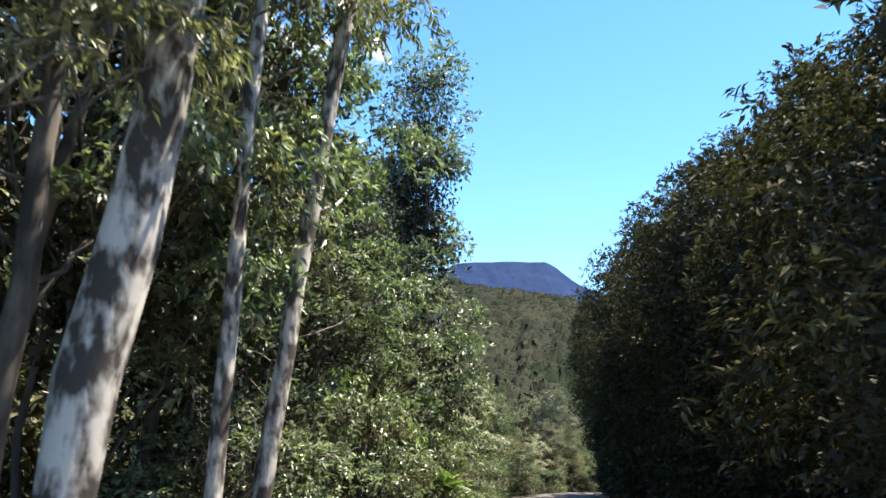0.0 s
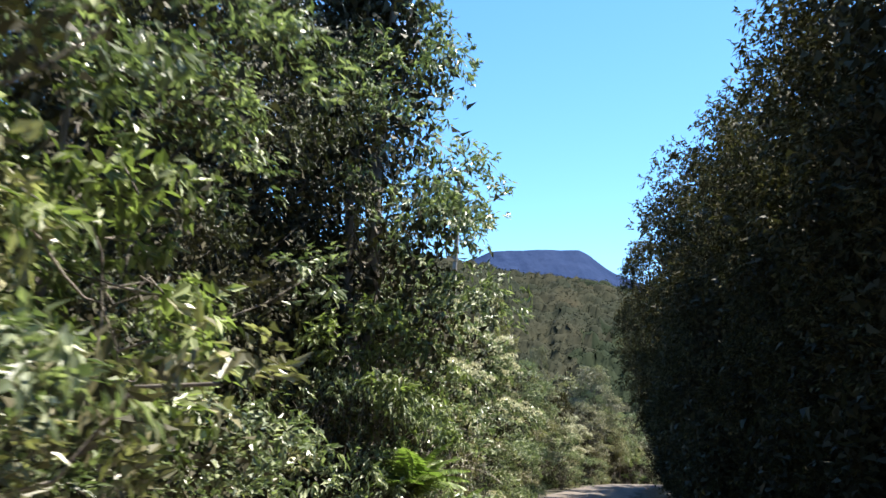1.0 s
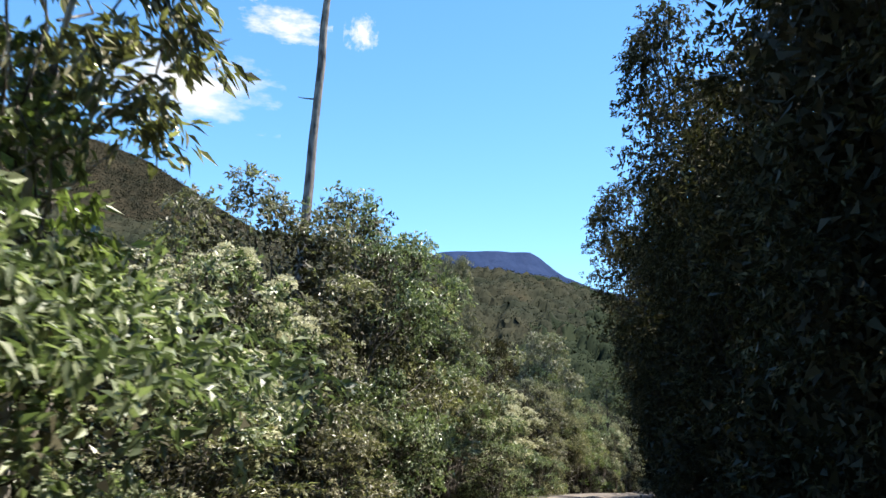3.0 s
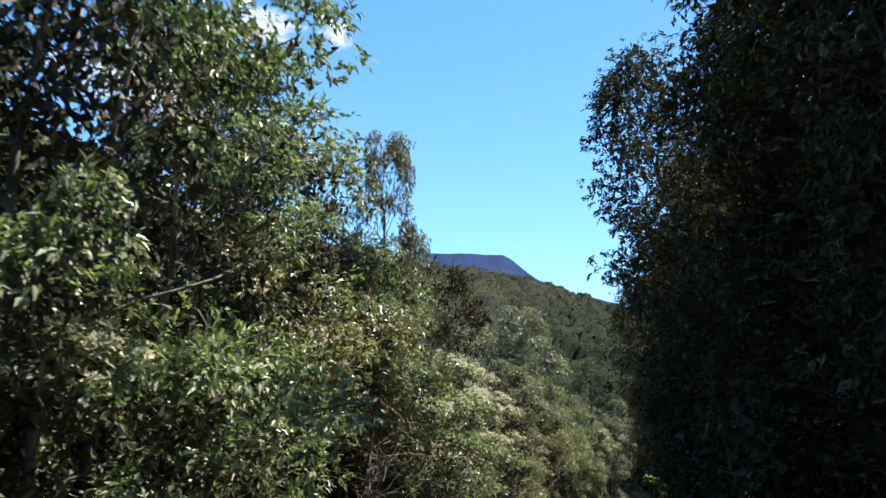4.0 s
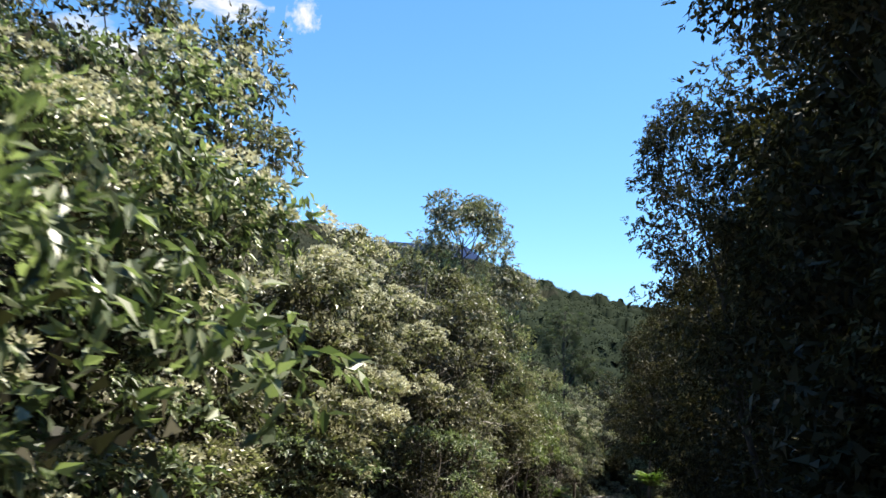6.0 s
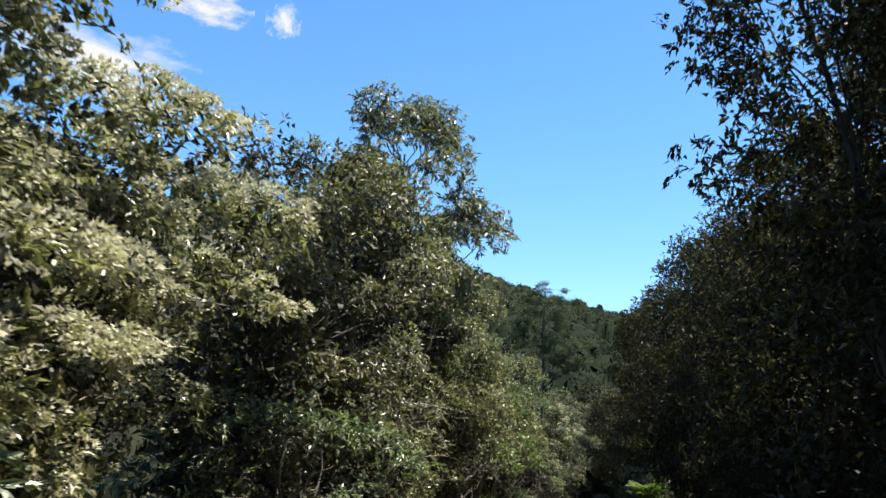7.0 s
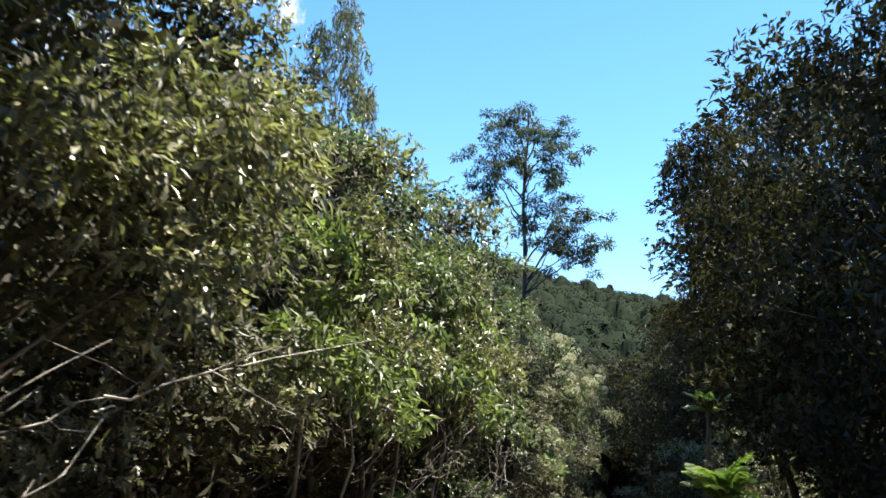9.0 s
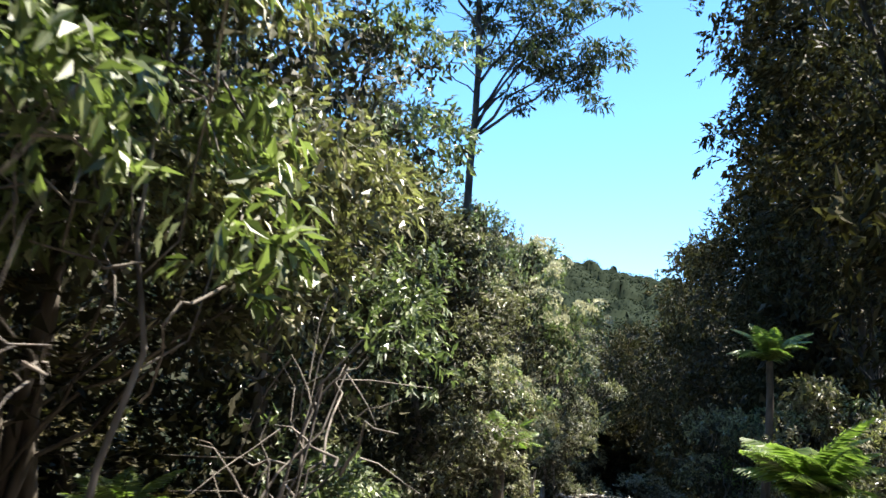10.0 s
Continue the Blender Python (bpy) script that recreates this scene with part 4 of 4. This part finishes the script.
    tagged(root, "tall thin wattle with bare stem and feathery tufts", "tree")


thin_wattle(23.2, 131.0, 12.5, 41)


# ---- tree ferns ----
def frond_mesh(seed, length):
    rng = np.random.default_rng(seed)
    t = np.linspace(0, 1, 12)
    line = np.stack([length * t * 0.92, 0.04 * np.sin(t * 3 + seed), length * (0.55 * t - 0.62 * t * t)], -1)
    chunks = []
    v, f = tube(line, np.linspace(0.018, 0.004, 12), 3)
    f = np.concatenate([f[:, [0, 1, 2]], f[:, [0, 2, 3]]])
    chunks.append((v, f))
    n = 34
    u = np.linspace(0.06, 1.0, n)
    base = np.stack([np.interp(u, t, line[:, q]) for q in range(3)], -1)
    tan = unit(np.stack([np.interp(u, t, g) for g in np.gradient(line, axis=0).T], -1))
    span = length * 0.27 * np.sin(np.pi * np.clip(0.12 + 0.86 * u, 0, 1)) ** 0.8 + 0.02
    for sgn in (-1, 1):
        d = unit(np.stack([np.zeros(n), np.full(n, sgn * 1.0), np.full(n, -0.18)], -1) + tan * 0.35 + rng.normal(0, 0.06, (n, 3)))
        up = np.tile(np.array([0, 0, 1.0]), (n, 1)) + rng.normal(0, 0.12, (n, 3))
        side = unit(np.cross(d, up))
        w = (length * 0.030 * (1.1 - 0.5 * u))[:, None]
        L = span[:, None] * rng.uniform(0.85, 1.1, (n, 1))
        q = np.stack([base, base + d * L * 0.35 + side * w, base + d * L - np.array([0, 0, 0.12]) * L, base + d * L * 0.35 - side * w], 1).reshape(-1, 3)
        i = np.arange(n)[:, None] * 4
        chunks.append((q, np.concatenate([i + np.array([[0, 1, 2]]), i + np.array([[0, 2, 3]])], 1).reshape(-1, 3)))
    v, f = join(chunks)
    return mesh_from("frond", v, f, LEAF_FERN)


FRONDS = [frond_mesh(k, 1.5) for k in range(3)]


def tree_fern(x, y, crown, size, fronds, seed, label):
    rng = np.random.default_rng(seed)
    gz = float(ground_z(x, y))
    root = new("tree_fern")
    root.location = (x, y, gz - 0.05)
    h = max(0.25, crown)
    v, f = tube(bent(rng, (0, 0, -0.2), (0, 0, h), 8, 0.02), np.linspace(0.10, 0.07, 8), 10, rng)
    part("trunk", mesh_from("trunk", v, f, BARK_DARK, True), root, "dark fibrous trunk")
    for k in range(fronds):
        fr = part("frond", FRONDS[k % 3], root)
        tilt = rng.uniform(-0.75, -0.05) if k % 3 else rng.uniform(-1.1, -0.6)
        sc = size / 1.5 * rng.uniform(0.8, 1.1)
        fr.matrix_local = Matrix.Translation((0, 0, h)) @ Matrix.Rotation(k * 2.4 + rng.uniform(-0.2, 0.2), 4, "Z") @ Matrix.Rotation(tilt, 4, "Y") @ Matrix.Rotation(rng.uniform(-0.3, 0.3), 4, "X") @ Matrix.Scale(sc, 4)
    tagged(root, label, "tree fern", "tree ferns")


tree_fern(29.2, 131.0, 1.45, 1.65, 22, 51, "large bright green tree fern at the road's edge")
tree_fern(30.4, 134.8, 4.1, 1.0, 17, 52, "tall slim tree fern catching the sun")
tree_fern(24.2, 130.6, 1.8, 0.8, 13, 53, "small pale green tree fern on a short trunk")
tree_fern(22.1, 126.6, 0.5, 1.1, 15, 54, "small green fern in front of dark shrubs")
tree_fern(20.0, 125.6, 0.8, 0.8, 12, 55, "small green fern in front of dark shrubs")
tree_fern(0.2, 28.4, 1.1, 1.15, 18, 56, "bright yellow-green sunlit fern on the verge")
tree_fern(1.1, 33.5, 0.6, 0.7, 12, 57, "low sunlit fern on the verge")
tree_fern(32.6, 140.5, 1.4, 1.2, 14, 58, "bright green tree fern under dark trees")


# ---- dead twigs and fallen wood ----
def bare_shrub(x, y, height, spread, seed, bark, label, stems=6, thick=1.0):
    """A dead, twiggy shrub: crooked stems that fork twice."""
    rng = np.random.default_rng(seed)
    root = new("dead_shrub")
    root.location = (x, y, float(ground_z(x, y)) - 0.05)
    for k in range(stems):
        a = rng.uniform(-1.2, 1.2)
        end = np.array([math.cos(a) * spread * rng.uniform(0.4, 1), math.sin(a) * spread * rng.uniform(0.4, 1), height * rng.uniform(0.55, 1)])
        line = bent(rng, rng.normal(0, 0.15, 3) * np.array([1, 1, 0]), end, 12, 0.06, 0.25)[[0, 1, 2, 4, 5, 6, 8, 9, 11]]
        chunks = [tube(line, np.linspace(0.011, 0.004, 9) * thick, 5, rng)]
        for j in range(5):
            i = rng.integers(3, 9)
            e = line[i] + rng.normal(0, 0.45, 3) + (end - line[0]) * 0.12
            l2 = bent(rng, line[i], e, 6, 0.05)
            chunks.append(tube(l2, np.linspace(0.009, 0.003, 6) * thick, 4, rng))
            for q in range(2):
                chunks.append(tube(bent(rng, l2[rng.integers(2, 6)], e + rng.normal(0, 0.3, 3), 4, 0.03), np.linspace(0.006, 0.003, 4), 3))
        v, f = join(chunks)
        part("stem", mesh_from("stem", v, f, bark, True), root)
    tagged(root, label, "shrub")


bare_shrub(20.75, 123.5, 2.7, 1.3, 61, BARK_GREY, "tangle of dead grey twigs beside the road", 4, 1.35)
bare_shrub(19.4, 120.8, 2.8, 1.3, 62, BARK_GREY, "dead grey branches poking out of dark foliage", 2)
bare_shrub(-0.6, 31.5, 2.8, 1.4, 63, BARK_GREY, "dead pale branches on the verge in sun", 3)
bare_shrub(0.6, 41.0, 2.6, 1.1, 64, BARK_GREY, "dead grey branches among green leaves", 3)
bare_shrub(5.2, 71.5, 3.0, 1.2, 65, BARK_DARK, "dead dark-grey branches among green leaves", 3)
bare_shrub(-2.6, 11.2, 2.8, 1.0, 66, BARK_GREY, "dead twigs round pale tree trunks", 3)


bare_shrub(0.6, 36.7, 3.4, 0.8, 67, BARK_PALE, "pale bare sapling stems among roadside leaves", 3)
bare_shrub(-0.1, 33.0, 2.6, 1.3, 68, BARK_PALE, "pale arching dead branches over the verge", 2)
bare_shrub(13.3, 102.1, 3.6, 1.0, 69, BARK_PALE, "pale bare branching stems among leaves", 3)
bare_shrub(16.0, 111.5, 2.1, 1.6, 76, BARK_PALE, "pale dead branch reaching out of foliage", 2)
bare_shrub(4.1, 63.7, 3.2, 1.0, 77, BARK_PALE, "pale bare stems among roadside leaves", 3)
bare_shrub(5.2, 69.6, 3.4, 0.9, 78, BARK_DARK, "dark bare stems among roadside leaves", 2)


def fallen_log(x, y, length, radius, yaw, seed):
    rng = np.random.default_rng(seed)
    root = new("fallen_branch")
    root.location = (x, y, float(road_z(y)) + 0.08)
    dx, dy = math.cos(yaw) * length / 2, math.sin(yaw) * length / 2
    v, f = tube(bent(rng, (-dx, -dy, radius * 0.8), (dx, dy, radius * 0.8), 10, 0.06), np.linspace(radius, radius * 0.5, 10), 8, rng)
    part("log", mesh_from("log", v, f, BARK_PALE, True), root)
    for k in range(3):
        t = rng.uniform(-0.8, 0.8)
        b = np.array([dx * t, dy * t, radius])
        v, f = tube(bent(rng, b, b + np.array([rng.normal(0, 0.6), rng.normal(0, 0.4), rng.uniform(0.1, 0.4)]), 5, 0.04), np.linspace(radius * 0.4, 0.012, 5), 5, rng)
        part("side_branch", mesh_from("side_branch", v, f, BARK_PALE, True), root)
    tagged(root, "pale fallen branch lying across the gravel", "fallen branch", "fallen branches")


for k, (x, y, L, r, a) in enumerate([(36.5, 165.5, 5.0, 0.10, 0.1), (38.0, 167.0, 4.5, 0.08, -0.1), (35.5, 163.5, 3.2, 0.07, -0.25), (39.0, 164.2, 2.6, 0.06, 0.3)]):
    fallen_log(x, y, L, r, a, 70 + k)
pole_tree("wooden_stump", 27.75, 143.8, 1.5, 0.075, BARK_PALE, (0.02, 0), 75, "pale weathered stump standing at the road's edge", 0)
# unused kinds leave nothing behind
for kinds in PROTO.values():
    for ob in kinds:
        if ob.name not in used:
            for o in (*ob.children_recursive, ob):
                bpy.data.objects.remove(o)
